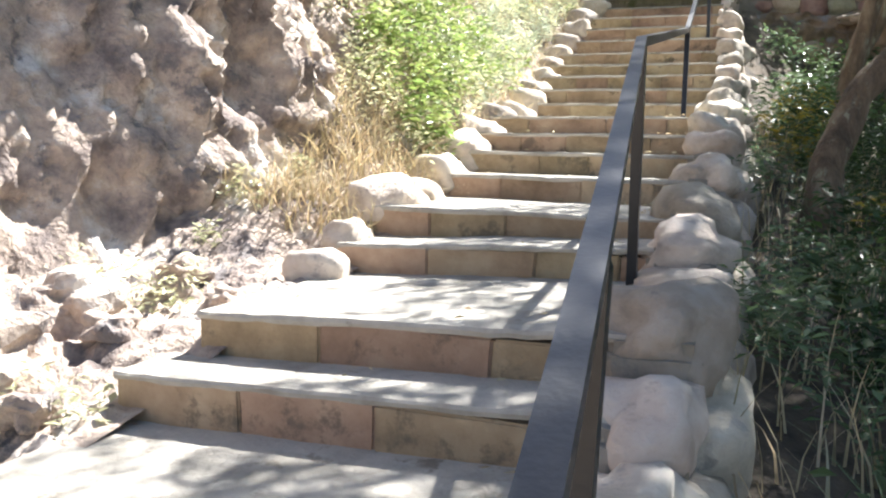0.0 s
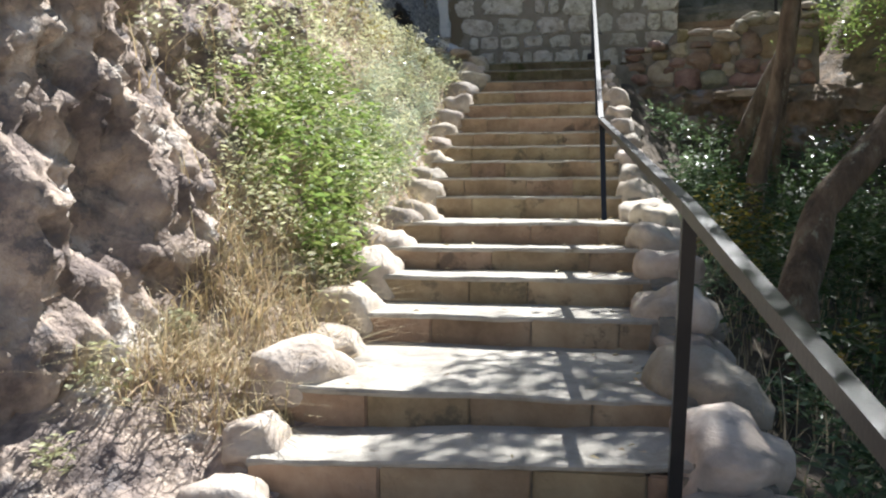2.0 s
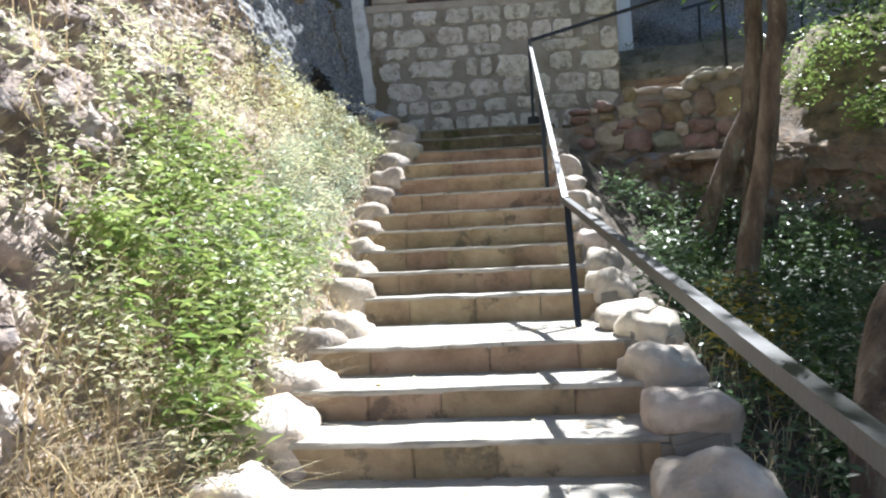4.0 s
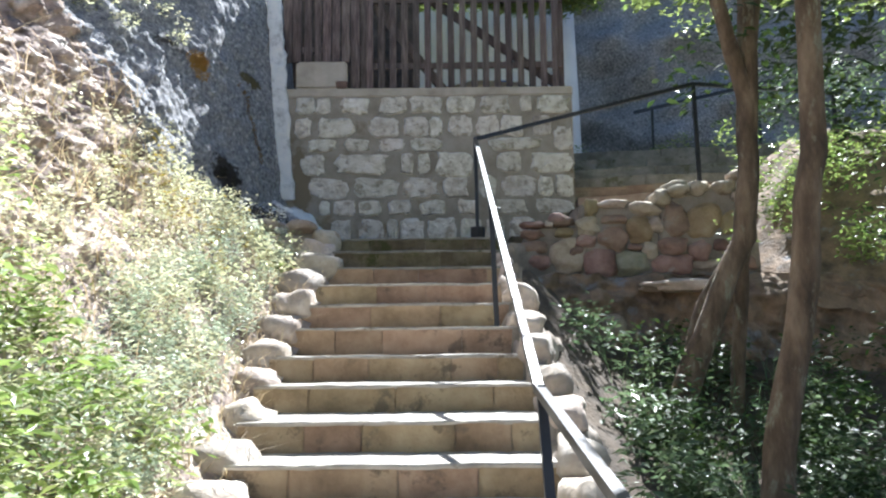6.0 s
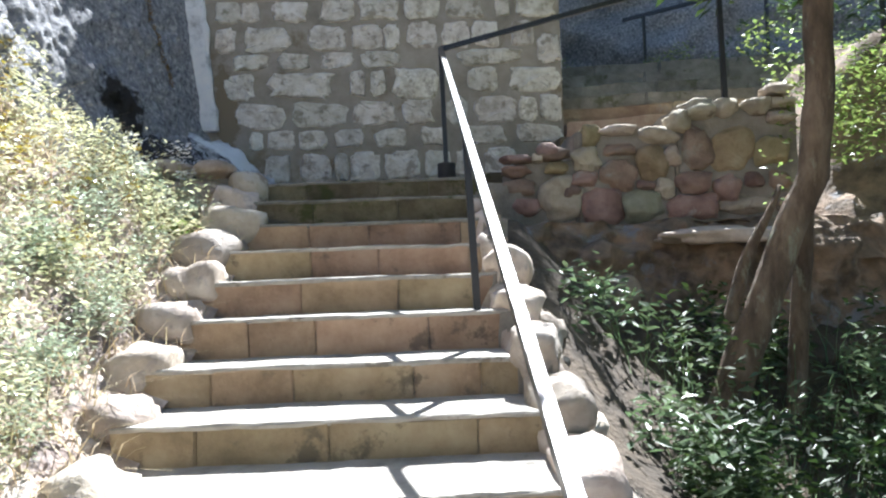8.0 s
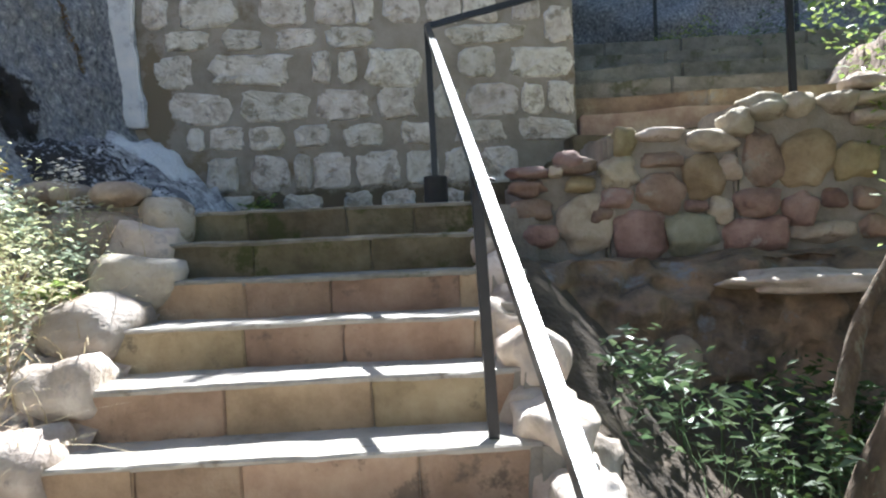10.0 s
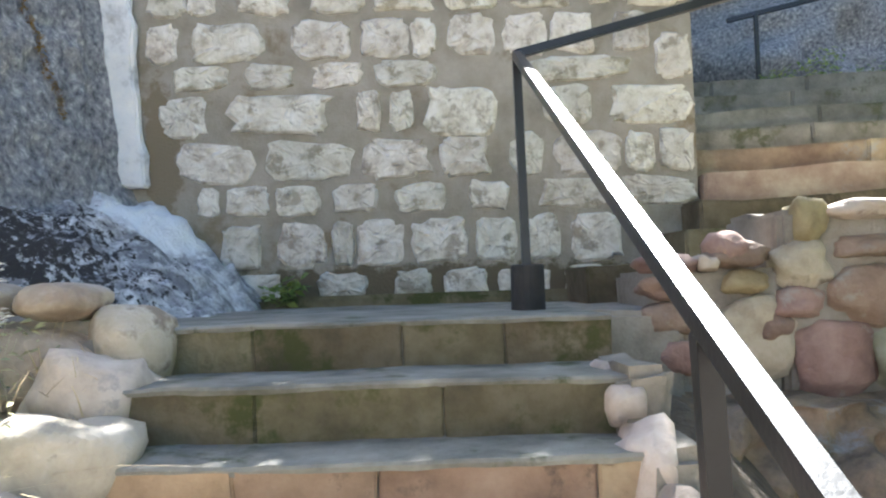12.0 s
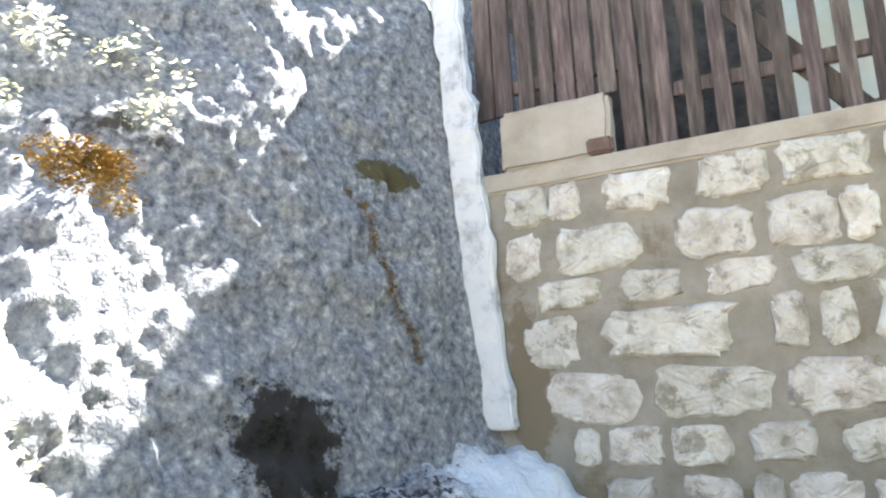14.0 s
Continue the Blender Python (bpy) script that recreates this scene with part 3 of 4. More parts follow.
# ---- broken rocks at the cliff foot ----
for x, y, r, k in ((-0.62, -0.05, 0.2, 1.3), (-0.72, 0.42, 0.15, 2.7), (-0.42, 0.3, 0.07, 3.9), (-0.3, -0.12, 0.06, 5.2), (-0.5, 0.75, 0.08, 6.1), (-0.22, 0.62, 0.045, 7.4)):
    z = left_profile(y, (left_x(y) - x) / (left_x(y) + 0.9)).z
    rock = part("rock", boulder_bm((x, y, z + r * 0.2), (r, r * 1.1, r * 0.8), 0.34, 4, k), CLIFF, None, at=(x, y, z))
    tagged(rock, "broken grey-brown rock lying at the cliff foot", "rock", group="rocks at the cliff foot")

# ---- cobble retaining wall ----
cob = tagged(new("cobble_wall"), "retaining wall of multicoloured round fieldstones in mortar", "wall", kind="structure")
part("landing_edge", box_bm((1.0, 8.42, 2.6), (1.42, 9.95, 3.125), 0.02, jitter=0.01, cuts=2), GREYMORTAR, cob, at=(1.2, 9, 2.6))
part("fill", box_bm((1.36, 8.47, 2.6), (1.78, 9.2, 3.26), 0.02, jitter=0.02, cuts=2), GREYMORTAR, cob, at=(1.4, 8.5, 2.6))
part("fill", box_bm((1.78, 8.47, 2.6), (2.48, 9.0, 3.47), 0.02, jitter=0.02, cuts=2), GREYMORTAR, cob, at=(2.1, 8.5, 2.6))
part("fill", box_bm((2.48, 8.47, 2.6), (3.34, 9.0, 3.60), 0.02, jitter=0.02, cuts=2), GREYMORTAR, cob, at=(3, 8.5, 2.6))
rc = random.Random(21)


def fieldstone(x0, x1, z0, z1, material, depth=0.075):
    """One rounded fieldstone bedded in the wall's face; deep ones cap the wall."""
    c = ((x0 + x1) / 2, 8.46 + depth * 0.3, (z0 + z1) / 2)
    part("cobble", boulder_bm(c, ((x1 - x0) * 0.53, depth, (z1 - z0) * 0.54), 0.2, 3, rc.random() * 50), material, cob, at=c, smooth=True)


fieldstone(1.83, 1.95, 3.34, 3.50, OCHRE)
fieldstone(1.95, 2.20, 3.42, 3.49, PALESTONE)
fieldstone(2.21, 2.50, 3.36, 3.47, PALESTONE)
fieldstone(1.99, 2.20, 3.28, 3.36, MAUVE)
fieldstone(1.76, 1.96, 3.19, 3.34, PALESTONE)
fieldstone(2.20, 2.41, 3.12, 3.34, OCHRE)
fieldstone(2.39, 2.51, 3.20, 3.33, PALESTONE)
fieldstone(1.53, 1.74, 3.26, 3.35, MAUVE)
fieldstone(1.57, 1.74, 3.17, 3.25, OCHRE)
fieldstone(1.28, 1.49, 3.25, 3.31, MAUVE)
fieldstone(1.28, 1.47, 3.16, 3.24, MAUVE)
fieldstone(1.48, 1.56, 3.25, 3.31, PALESTONE)
fieldstone(1.74, 1.92, 3.08, 3.18, MAUVE)
fieldstone(1.95, 2.20, 3.06, 3.25, MAUVE)
fieldstone(1.53, 1.81, 2.87, 3.14, PALESTONE)
fieldstone(1.81, 2.10, 2.78, 3.06, MAUVE)
fieldstone(2.09, 2.37, 2.84, 3.04, GREENSTONE)
fieldstone(2.33, 2.46, 2.98, 3.11, PALESTONE)
fieldstone(2.48, 2.71, 3.02, 3.16, MAUVE)
fieldstone(2.41, 2.74, 2.82, 3.00, MAUVE)
fieldstone(2.52, 2.73, 3.17, 3.46, MAUVE)
fieldstone(2.74, 3.00, 3.16, 3.46, OCHRE)
fieldstone(3.01, 3.25, 3.18, 3.37, OCHRE)
fieldstone(2.74, 2.91, 2.95, 3.12, MAUVE)
fieldstone(2.94, 3.07, 3.03, 3.14, MAUVE)
fieldstone(2.78, 3.11, 2.86, 2.97, PALESTONE)
fieldstone(2.19, 2.32, 3.04, 3.11, MAUVE)
fieldstone(1.67, 1.82, 3.00, 3.10, MAUVE)
fieldstone(1.28, 1.49, 3.03, 3.14, MAUVE)
fieldstone(1.31, 1.53, 2.89, 3.01, MAUVE)
fieldstone(2.54, 2.76, 3.51, 3.65, PALESTONE, 0.13)
fieldstone(2.74, 2.92, 3.53, 3.65, PALESTONE, 0.13)
fieldstone(2.96, 3.13, 3.54, 3.65, PALESTONE, 0.13)
fieldstone(2.43, 2.58, 3.44, 3.58, PALESTONE, 0.13)
fieldstone(3.10, 3.29, 3.66, 3.74, PALESTONE, 0.13)
fieldstone(3.10, 3.31, 3.57, 3.65, PALESTONE, 0.13)
fieldstone(3.12, 3.31, 3.46, 3.56, PALESTONE, 0.13)
for x, z in ((3.18, 3.08), (3.22, 2.93), (1.6, 3.32), (2.62, 3.08)):
    fieldstone(x - 0.07, x + 0.07, z - 0.06, z + 0.06, MAUVE)


# earth and rock bank under the cobble wall
def bank(u, v):
    x = 1.15 + 5 * u
    p = Vector((x, 8.5 - 0.55 * min(1, v * 3) - 0.25 * v, 2.82 - 1.4 * max(0, v - 0.22) / 0.78 - 0.08 * v))
    p.y += (noise.fractal(p * 2.2, 1, 2, 5) * 0.2 + abs(noise.noise(p * 7)) * 0.12 + 0.3 * max(0, 0.32 - abs(v - 0.42)) - 0.05) * min(1, v * 5)
    p.z += noise.fractal(p * 4, 1, 2, 3) * 0.04
    return p


grid_mesh("earth_bank", bank, 220, 110, EARTHROCK, "crumbly brown earth and rock bank under the retaining wall", category="bank")


def mound(u, v):
    x, y = 3.28 + 5.0 * u, 7.9 + 2.4 * v
    p = Vector((x, y, 2.5 + 1.75 * min(1, v * 2.2) ** 0.8 * min(1, 0.3 + u * 4)))
    p.z += noise.fractal(p * 2.5, 1, 2, 4) * 0.1
    return p


grid_mesh("earth_mound", mound, 60, 40, EARTHROCK, "overgrown rocky earth mound at the end of the retaining wall", category="bank")
slab = part("flat_stone", boulder_bm((2.55, 7.93, 2.70), (0.36, 0.2, 0.05), 0.22, 4, 8.1), BOULDER, None, at=(2.55, 7.95, 2.68), smooth=True)
tagged(slab, "flat pale stone slab lying on the earth bank", "stone")
red = part("round_stone", boulder_bm((1.94, 7.86, 2.36), (0.09, 0.08, 0.11), 0.1, 3, 2.2), COBBLE, None, at=(1.94, 7.86, 2.28), smooth=True)
tagged(red, "round reddish stone stuck in the earth bank", "stone")

# ---- upper steps behind the cobble wall ----
upper = tagged(new("upper_stairs"), "mossy upper flight of stone steps", "stairs", kind="structure")
for i, (y, z, x0) in enumerate([(9.28, 3.30, 1.24), (9.42, 3.46, 1.75), (9.68, 3.62, 1.9), (9.98, 3.80, 2.02), (10.33, 3.97, 2.02), (10.7, 4.15, 2.02), (11.05, 4.33, 2.02), (11.4, 4.51, 2.02), (11.8, 4.70, 2.02)]):
    x = x0
    while x < 5.0:
        w = rs.uniform(0.6, 1.2) if i else 0.42
        shear = 0.16 if i else 0.0
        yo = y - shear * (x - 1.9)
        bm = box_bm((x + 0.002, y, z - 0.24), (x + w - 0.002, y + 0.65, z), 0.012, jitter=0.012, cuts=2)
        for v in bm.verts:
            v.co.y -= shear * (v.co.x - 1.9)
            v.co.z += 0.02 * noise.noise(Vector((v.co.x * 2, i * 3.1, 0)))
        # Far upper steps are coloured as shaded cement.
        part("step_stone", bm, MOSSSHADERISER if i < 3 else (COBBLE if i < 5 else SHADETREAD), upper, at=(x + w / 2, yo, z - 0.2))
        x += w
        if i == 0:
            break

# ---- railing ----
rail = tagged(new("handrail"), "black painted iron handrail along the steps, glinting in the sun", "railing", kind="structure")
RAIL = [(1.37, -1.47, 0.92), (1.29, -0.75, 1.112), (1.10, 0.92, 1.56), (0.95, 4.32, 2.10), (0.90, 8.72, 4.12), (2.89, 8.65, 4.59), (4.6, 9.4, 4.72)]


def bar(a, b, r=0.024):
    a, b = Vector(a), Vector(b)
    d = (b - a).normalized()
    return tube_bm([a - d * 0.012, a, b, b + d * 0.012], [r * 0.7, r, r, r * 0.7], 4)


for a, b in zip(RAIL, RAIL[1:]):
    part("rail", bar(a, b, 0.0225), IRON, rail, at=a)
for (x, y, z), (bx, by) in zip([(1.29, -0.75, 1.08), (1.10, 0.92, 1.54), (0.955, 4.28, 2.10), (0.925, 6.68, 3.16), (0.90, 8.72, 4.10), (2.89, 8.65, 4.57), (4.5, 9.35, 4.7)],
                                [(1.27, -0.72), (1.09, 1.06), (0.975, 4.10), (0.95, 6.68), (0.91, 8.69), (2.92, 8.68), (4.5, 9.35)]):
    foot = tread_z(by) - 0.03 if bx < 1.3 else 3.55
    part("post", bar((bx, by, foot), (x, y, z), 0.023), IRON, rail, at=(bx, by, foot))
bm = tube_bm([(0.91, 8.69, 3.12), (0.91, 8.69, 3.295), (0.91, 8.69, 3.30)], [0.066, 0.064, 0.058], 20)
part("sleeve", bm, SLEEVE, rail, "dark pipe sleeve round the post foot", at=(0.91, 8.69, 3.12))
part("pin", tube_bm([(0.93, 6.70, 3.13), (0.96, 6.70, 3.132), (0.985, 6.70, 3.125)], 0.005, 8), IRON, rail, at=(0.93, 6.7, 3.13))
far_rail = tagged(new("far_handrail"), "thin black iron rail beside the upper rock face", "railing")
part("rail", bar((3.5, 13.5, 5.75), (6.5, 12.6, 6.2), 0.03), IRON, far_rail, at=(3.5, 13.5, 5.75))
for x, y, z in [(3.75, 13.42, 5.78), (5.2, 13.0, 6.0)]:
    part("post", bar((x, y, 4.6), (x, y, z), 0.025), IRON, far_rail, at=(x, y, 4.6))

# ---- gate and fence on the wall ----
gate = tagged(new("wooden_gate"), "dark brown weathered slat gate with crossed braces", "gate")
rg = random.Random(5)


def slat(x, z0, z1, w, parent, y=10.1):
    part("slat", box_bm((x - w / 2, y, z0), (x + w / 2, y + 0.022, z1), 0.003, jitter=0.004), WOOD, parent, at=(x, y, z0))


gate.location = (0.85, 10.1, 5.03)
x = -0.2
while x < 1.93:
    slat(x, 5.035 + rg.uniform(0, 0.012), 6.2 + rg.uniform(-0.03, 0.03), 0.072, gate)
    x += 0.128
for z in (5.29, 6.05):
    part("crossbar", box_bm((-0.25, 10.124, z), (1.93, 10.16, z + 0.07), 0.004), WOOD, gate, at=(0.8, 10.13, z))
for a, b in [((0.45, 6.12), (1.88, 5.1)), ((0.62, 5.05), (-0.2, 6.1))]:
    d = Vector((b[0] - a[0], 0, b[1] - a[1])).normalized()
    nrm = Vector((-d.z, 0, d.x)) * 0.05
    bm = bmesh.new()
    vs = []
    for yy in (10.162, 10.19):
        for p in ((a, 1), (b, 1), (b, -1), (a, -1)):
            vs.append(bm.verts.new(Vector((p[0][0], yy, p[0][1])) + nrm * p[1]))
    for q in ((0, 1, 2, 3), (7, 6, 5, 4), (0, 4, 5, 1), (1, 5, 6, 2), (2, 6, 7, 3), (3, 7, 4, 0)):
        bm.faces.new([vs[k] for k in q])
    part("brace", bm, WOOD, gate, at=(a[0], 10.17, a[1]))
fence = tagged(new("slat_fence"), "old dark wooden fence panel beside the gate", "fence")
fence.location = (-0.6, 10.1, 5.03)
x = -1.12
while x < -0.25:
    slat(x, 5.38 if x < -0.46 else 5.035, 6.25 + rg.uniform(-0.05, 0.05), rg.uniform(0.07, 0.11), fence, 10.13)
    x += rg.uniform(0.10, 0.125)
for xx in (-0.24, 1.9):
    part("post", box_bm((xx - 0.05, 10.165, 5.03), (xx + 0.05, 10.26, 6.3), 0.006), WOOD, fence if xx < 0 else gate, at=(xx, 10.2, 5.03))
part("crossbar", box_bm((-1.15, 10.156, 5.5), (-0.25, 10.19, 5.57), 0.004), WOOD, fence, at=(-0.7, 10.16, 5.5))
blk = part("concrete_block", box_bm((-1.0, 10.0, 5.035), (-0.45, 10.12, 5.35), 0.02, jitter=0.015, cuts=3), COPING, None, at=(-0.7, 10.05, 5.035))
stub = part("brick_stub", box_bm((-0.56, 9.985, 5.036), (-0.44, 10.03, 5.12), 0.012, jitter=0.012, cuts=1), MAUVE, None, at=(-0.5, 10.0, 5.036))
tagged(stub, "broken reddish brick on the wall coping", "brick")
tagged(blk, "chipped concrete block under the fence on the wall", "block")
log = part("rubble_stone", boulder_bm((1.1, 10.28, 5.10), (0.42, 0.06, 0.09), 0.15, 3, 4.4), COBBLE, None, at=(1.1, 10.28, 5.03), smooth=True)
tagged(log, "brown stones piled behind the gate slats", "stone")

# house behind the gate
house = tagged(new("house"), "white rendered house glimpsed through the gate", "house")
house.location = (-1, 15, 4.7)
part("wall", box_bm((-5, 14.5, 4.4), (2.55, 15.5, 8.0), 0.02), PLASTER, house, at=(-1, 15, 4.7))
part("pillar", tube_bm([(2.62, 14.4, 4.6), (2.64, 14.4, 5.2), (2.6, 14.4, 6.0), (2.52, 14.4, 8.0)], [0.22, 0.2, 0.22, 0.24], 20), PLASTER, house, "rounded white pillar", at=(2.6, 14.4, 4.6), smooth=True)
part("roof", box_bm((-5.3, 14.2, 8.0), (2.8, 15.8, 8.15), 0.03), COBBLE, house, at=(-1, 15, 8))
part("door", box_bm((1.15, 14.44, 4.72), (1.75, 14.51, 6.6), 0.01), BLUE, house, "blue painted door", at=(1.4, 14.5, 4.72))
part("shutter", box_bm((-0.95, 14.44, 5.6), (-0.6, 14.51, 6.6), 0.01), BLUE, house, "blue shutter", at=(-0.8, 14.5, 5.6))
# Dark backing added behind the fence slats, in the darkened soil colour.
tagged(part("porch_wall", box_bm((-3.2, 11.4, 4.5), (0.25, 11.6, 7.6), 0.02), SHADESOIL, None, at=(-1.5, 11.5, 4.5)), "plain dark backing wall behind the fence", "wall", kind="structure")


# rock face beyond the upper steps
def far_rock(u, v):
    p = Vector((2.0 + 14 * u, 15.2 - 2.2 * u + 0.6 * v, 4.3 + 6.0 * v))
    p.y += noise.fractal(p * 1.3, 1, 2, 5) * 0.5
    return p


grid_mesh("rock_face", far_rock, 90, 60, LICHEN, "shaded grey rock face above the upper steps", category="cliff")

# ---- vegetation ----
rv = random.Random(31)


def bank_spots(y0, y1, s0, s1, n, r, lift=0.1):
    out = []
    for _ in range(n):
        y = rv.uniform(y0, y1)
        p = cliff_point(y, rv.uniform(s0, s1))
        k = rv.uniform(0.6, 1.3)
        out.append(((p.x + 0.03, p.y, p.z + lift * k), (r * k, r * k, r * k * 1.1)))
    return out


leaf_cloud("bank_shrubs", bank_spots(2.6, 4.7, 0.3, 1.1, 62, 0.17, 0.16), 95, 0.06, LEAF, "bright green leafy weeds on the sunny bank", seed=3)
leaf_cloud("bank_weeds", bank_spots(2.3, 7.9, 0.28, 1.25, 195, 0.15, 0.12), 110, 0.035, LEAFPALE, "pale sunlit weeds covering the bank", seed=4)
leaf_cloud("edge_ivy", bank_spots(3.6, 7.7, 0.3, 0.75, 150, 0.10, 0.06), 120, 0.032, LEAFGREY, "small grey-green creeping leaves beside the boulders", seed=5)
leaf_cloud("cliff_plants", bank_spots(1.8, 4.5, 1.15, 1.6, 40, 0.14, 0.05), 90, 0.04, LEAFPALE, "tufts of green growing from the cliff", seed=6)
leaf_cloud("foot_weeds", bank_spots(0.2, 1.9, 0.5, 0.95, 7, 0.09, 0.05) + bank_spots(-1.0, 0.0, 0.2, 0.7, 8, 0.12, 0.06), 80, 0.04, LEAFPALE, "small weeds at the cliff foot", seed=7)
leaf_cloud("autumn_leaves", bank_spots(6.5, 7.8, 0.5, 1.2, 18, 0.12, 0.12), 40, 0.045, LEAFYELLOW, "yellowing leaves on the bank", seed=8)


def bank_roots(y0, y1, s0, s1, n):
    return [tuple(cliff_point(rv.uniform(y0, y1), rv.uniform(s0, s1))) for _ in range(n)]


blades("dry_grass", bank_roots(1.3, 3.3, 0.1, 1.0, 3000) + bank_roots(3.3, 8.0, 0.05, 1.1, 2600), 0.17, STRAW, "pale dry grass hanging over the bank", seed=2, bend=2.2, width=0.0035)
blades("cliff_grass", bank_roots(2.0, 7.5, 1.0, 1.5, 800), 0.28, STRAW, "dry straw tufts on the cliff ledges", seed=12, bend=1.5, width=0.0035)

def litter(n, seed):
    """Dry leaves lying on the treads, thicker against the kerb."""
    rl = random.Random(seed)
    out = []
    for _ in range(n):
        y = rl.uniform(-1.1, 4.4)
        x = right_x(y) - 0.02 - abs(rl.gauss(0, 0.16)) if rl.random() < 0.75 else rl.uniform(0.1, 1.05)
        z = tread_z(y) + 0.012 + (0.045 * (x - 0.55) if -0.8 < y < 1.3 else 0.0)
        out.append(((x, y, z), (0.01, 0.01, 0.003)))
    return out


leaf_cloud("fallen_leaves", litter(110, 3), 1, 0.04, STRAW, "dry brown leaves fallen on the treads", lean=0.1, seed=49)

# white flowers near the top steps
fl = bank_spots(7.3, 7.9, 0.25, 0.6, 6, 0.05, 0.24)
leaf_cloud("white_flowers", fl, 40, 0.03, PETAL, "small white flower heads on thin stems", seed=14, lean=0.15)
blades("flower_stems", [(c[0][0] + rv.uniform(-0.03, 0.03), c[0][1] + rv.uniform(-0.03, 0.03), c[0][2] - 0.3) for c in fl for _ in range(4)], 0.3, LEAFPALE, "thin green flower stems", seed=15, bend=0.2, width=0.003)
herb = [((-0.27, 9.82, 3.2), (0.1, 0.08, 0.07)), ((-0.2, 9.84, 3.24), (0.08, 0.06, 0.05))]
leaf_cloud("corner_plant", herb, 45, 0.06, LEAF, "small fresh green plant in the wall corner", seed=16, slim=0.9)
leaf_cloud("step_herb", [((-0.62, 7.45, 2.82), (0.14, 0.12, 0.05))], 50, 0.09, LEAF, "broad green leaves beside the top steps", seed=17, slim=0.9, lean=0.2)


# right-hand slope
def slope_spots(x0, x1, y0, y1, n, r, lift):
    out = []
    for _ in range(n):
        x, y = rv.uniform(x0, x1), rv.uniform(y0, y1)
        k = rv.uniform(0.6, 1.4)
        out.append(((x, y, right_z(x, y) + lift * k), (r * k, r * k, r * k)))
    return out


# Bushes get the shade-darkened leaf colour.
leaf_cloud("slope_bushes", slope_spots(1.7, 3.6, -0.5, 7.6, 175, 0.19, 0.24), 110, 0.065, LEAFDEEPSHADE, "green bushes on the slope, leaves coloured dark for shade", seed=21)
leaf_cloud("mound_bushes", [((rv.uniform(3.35, 5.2), rv.uniform(7.7, 8.9), rv.uniform(2.9, 4.2)), (0.24, 0.2, 0.2)) for _ in range(55)], 130, 0.06, LEAF, "sunlit bushes on the mound beside the retaining wall", seed=47)
leaf_cloud("slope_brambles", slope_spots(1.5, 3.2, 4.4, 7.5, 60, 0.17, 0.2), 100, 0.07, LEAFSHADE, "grey-green brambles below the steps", seed=22)
leaf_cloud("kerb_weeds", slope_spots(1.45, 1.9, 0.2, 4.6, 36, 0.12, 0.2), 80, 0.045, LEAFSHADE, "weeds growing against the kerb stones", seed=23)
leaf_cloud("slope_yellow", slope_spots(1.5, 2.0, 2.5, 4.5, 14, 0.14, 0.3), 60, 0.045, LEAFYELLOW, "yellow-green leaves beside the kerb", seed=24)
leaf_cloud("upper_bushes", [((rv.uniform(4.1, 6.5), rv.uniform(9.3, 13.0), 3.9 + rv.uniform(0, 1.6)), (0.35, 0.35, 0.3)) for _ in range(45)], 150, 0.06, LEAFSHADE, "green bushes beside the upper steps", seed=25)
leaf_cloud("ledge_plants", [((rv.uniform(2.4, 4.6), rv.uniform(12.2, 13.2), 4.75 + rv.uniform(0, 0.25)), (0.16, 0.16, 0.14)) for _ in range(22)], 90, 0.05, LEAF, "green plants below the rock face", seed=26)
# Thicket too gets its gloom from the darkened leaf colour.
leaf_cloud("far_thicket", [((rv.uniform(3.2, 9), rv.uniform(-3, 9), rv.uniform(0.6, 5.0)), (0.6, 0.6, 0.6)) for _ in range(150)], 170, 0.09, LEAFDEEPSHADE, "dense thicket behind the trees, leaves coloured dark for shade", seed=27)
blades("slope_grass", [(x, y, right_z(x, y)) for x, y in ((rv.uniform(1.4, 2.8), rv.uniform(-1.2, 5)) for _ in range(1100))], 0.26, STRAW, "rank half-dry grass on the slope", seed=28, width=0.004, bend=0.8)
blades("green_grass", [(x, y, right_z(x, y)) for x, y in ((rv.uniform(1.75, 3.2), rv.uniform(-1.2, 7.5)) for _ in range(2400))], 0.3, LEAFSHADE, "green grass blades under the trees", seed=29, width=0.004, bend=0.8)


# ---- trees ----
# Boughs added mostly above the view to shade railing, steps and slope.
leaf_cloud("rail_boughs", [((rv.uniform(1.95, 2.35), rv.uniform(1.2, 5.6), rv.uniform(4.3, 4.9)), (0.3, 0.35, 0.22)) for _ in range(30)], 120, 0.085, LEAF, "unseen leafy boughs added over the railing to shade it", seed=38)
leaf_cloud("stair_boughs", [((rv.uniform(1.45, 2.0), rv.uniform(2.4, 5.4), rv.uniform(4.5, 5.0)), (0.26, 0.3, 0.16)) for _ in range(26)], 80, 0.085, LEAF, "unseen thin leafy boughs added to dapple the steps with shade", seed=48)
leaf_cloud("near_canopy", [((rv.uniform(2.15, 3.3), rv.uniform(1.5, 6.2), rv.uniform(4.5, 5.6)), (0.4, 0.4, 0.3)) for _ in range(45)], 130, 0.09, LEAF, "leafy boughs added over the slope to shade kerb and railing", seed=36)
leaf_cloud("upper_canopy", [((rv.uniform(3.0, 6.5), rv.uniform(6.3, 9.0), rv.uniform(5.4, 7.0)), (0.6, 0.6, 0.4)) for _ in range(70)], 150, 0.11, LEAF, "leafy canopy above the upper steps", seed=37)
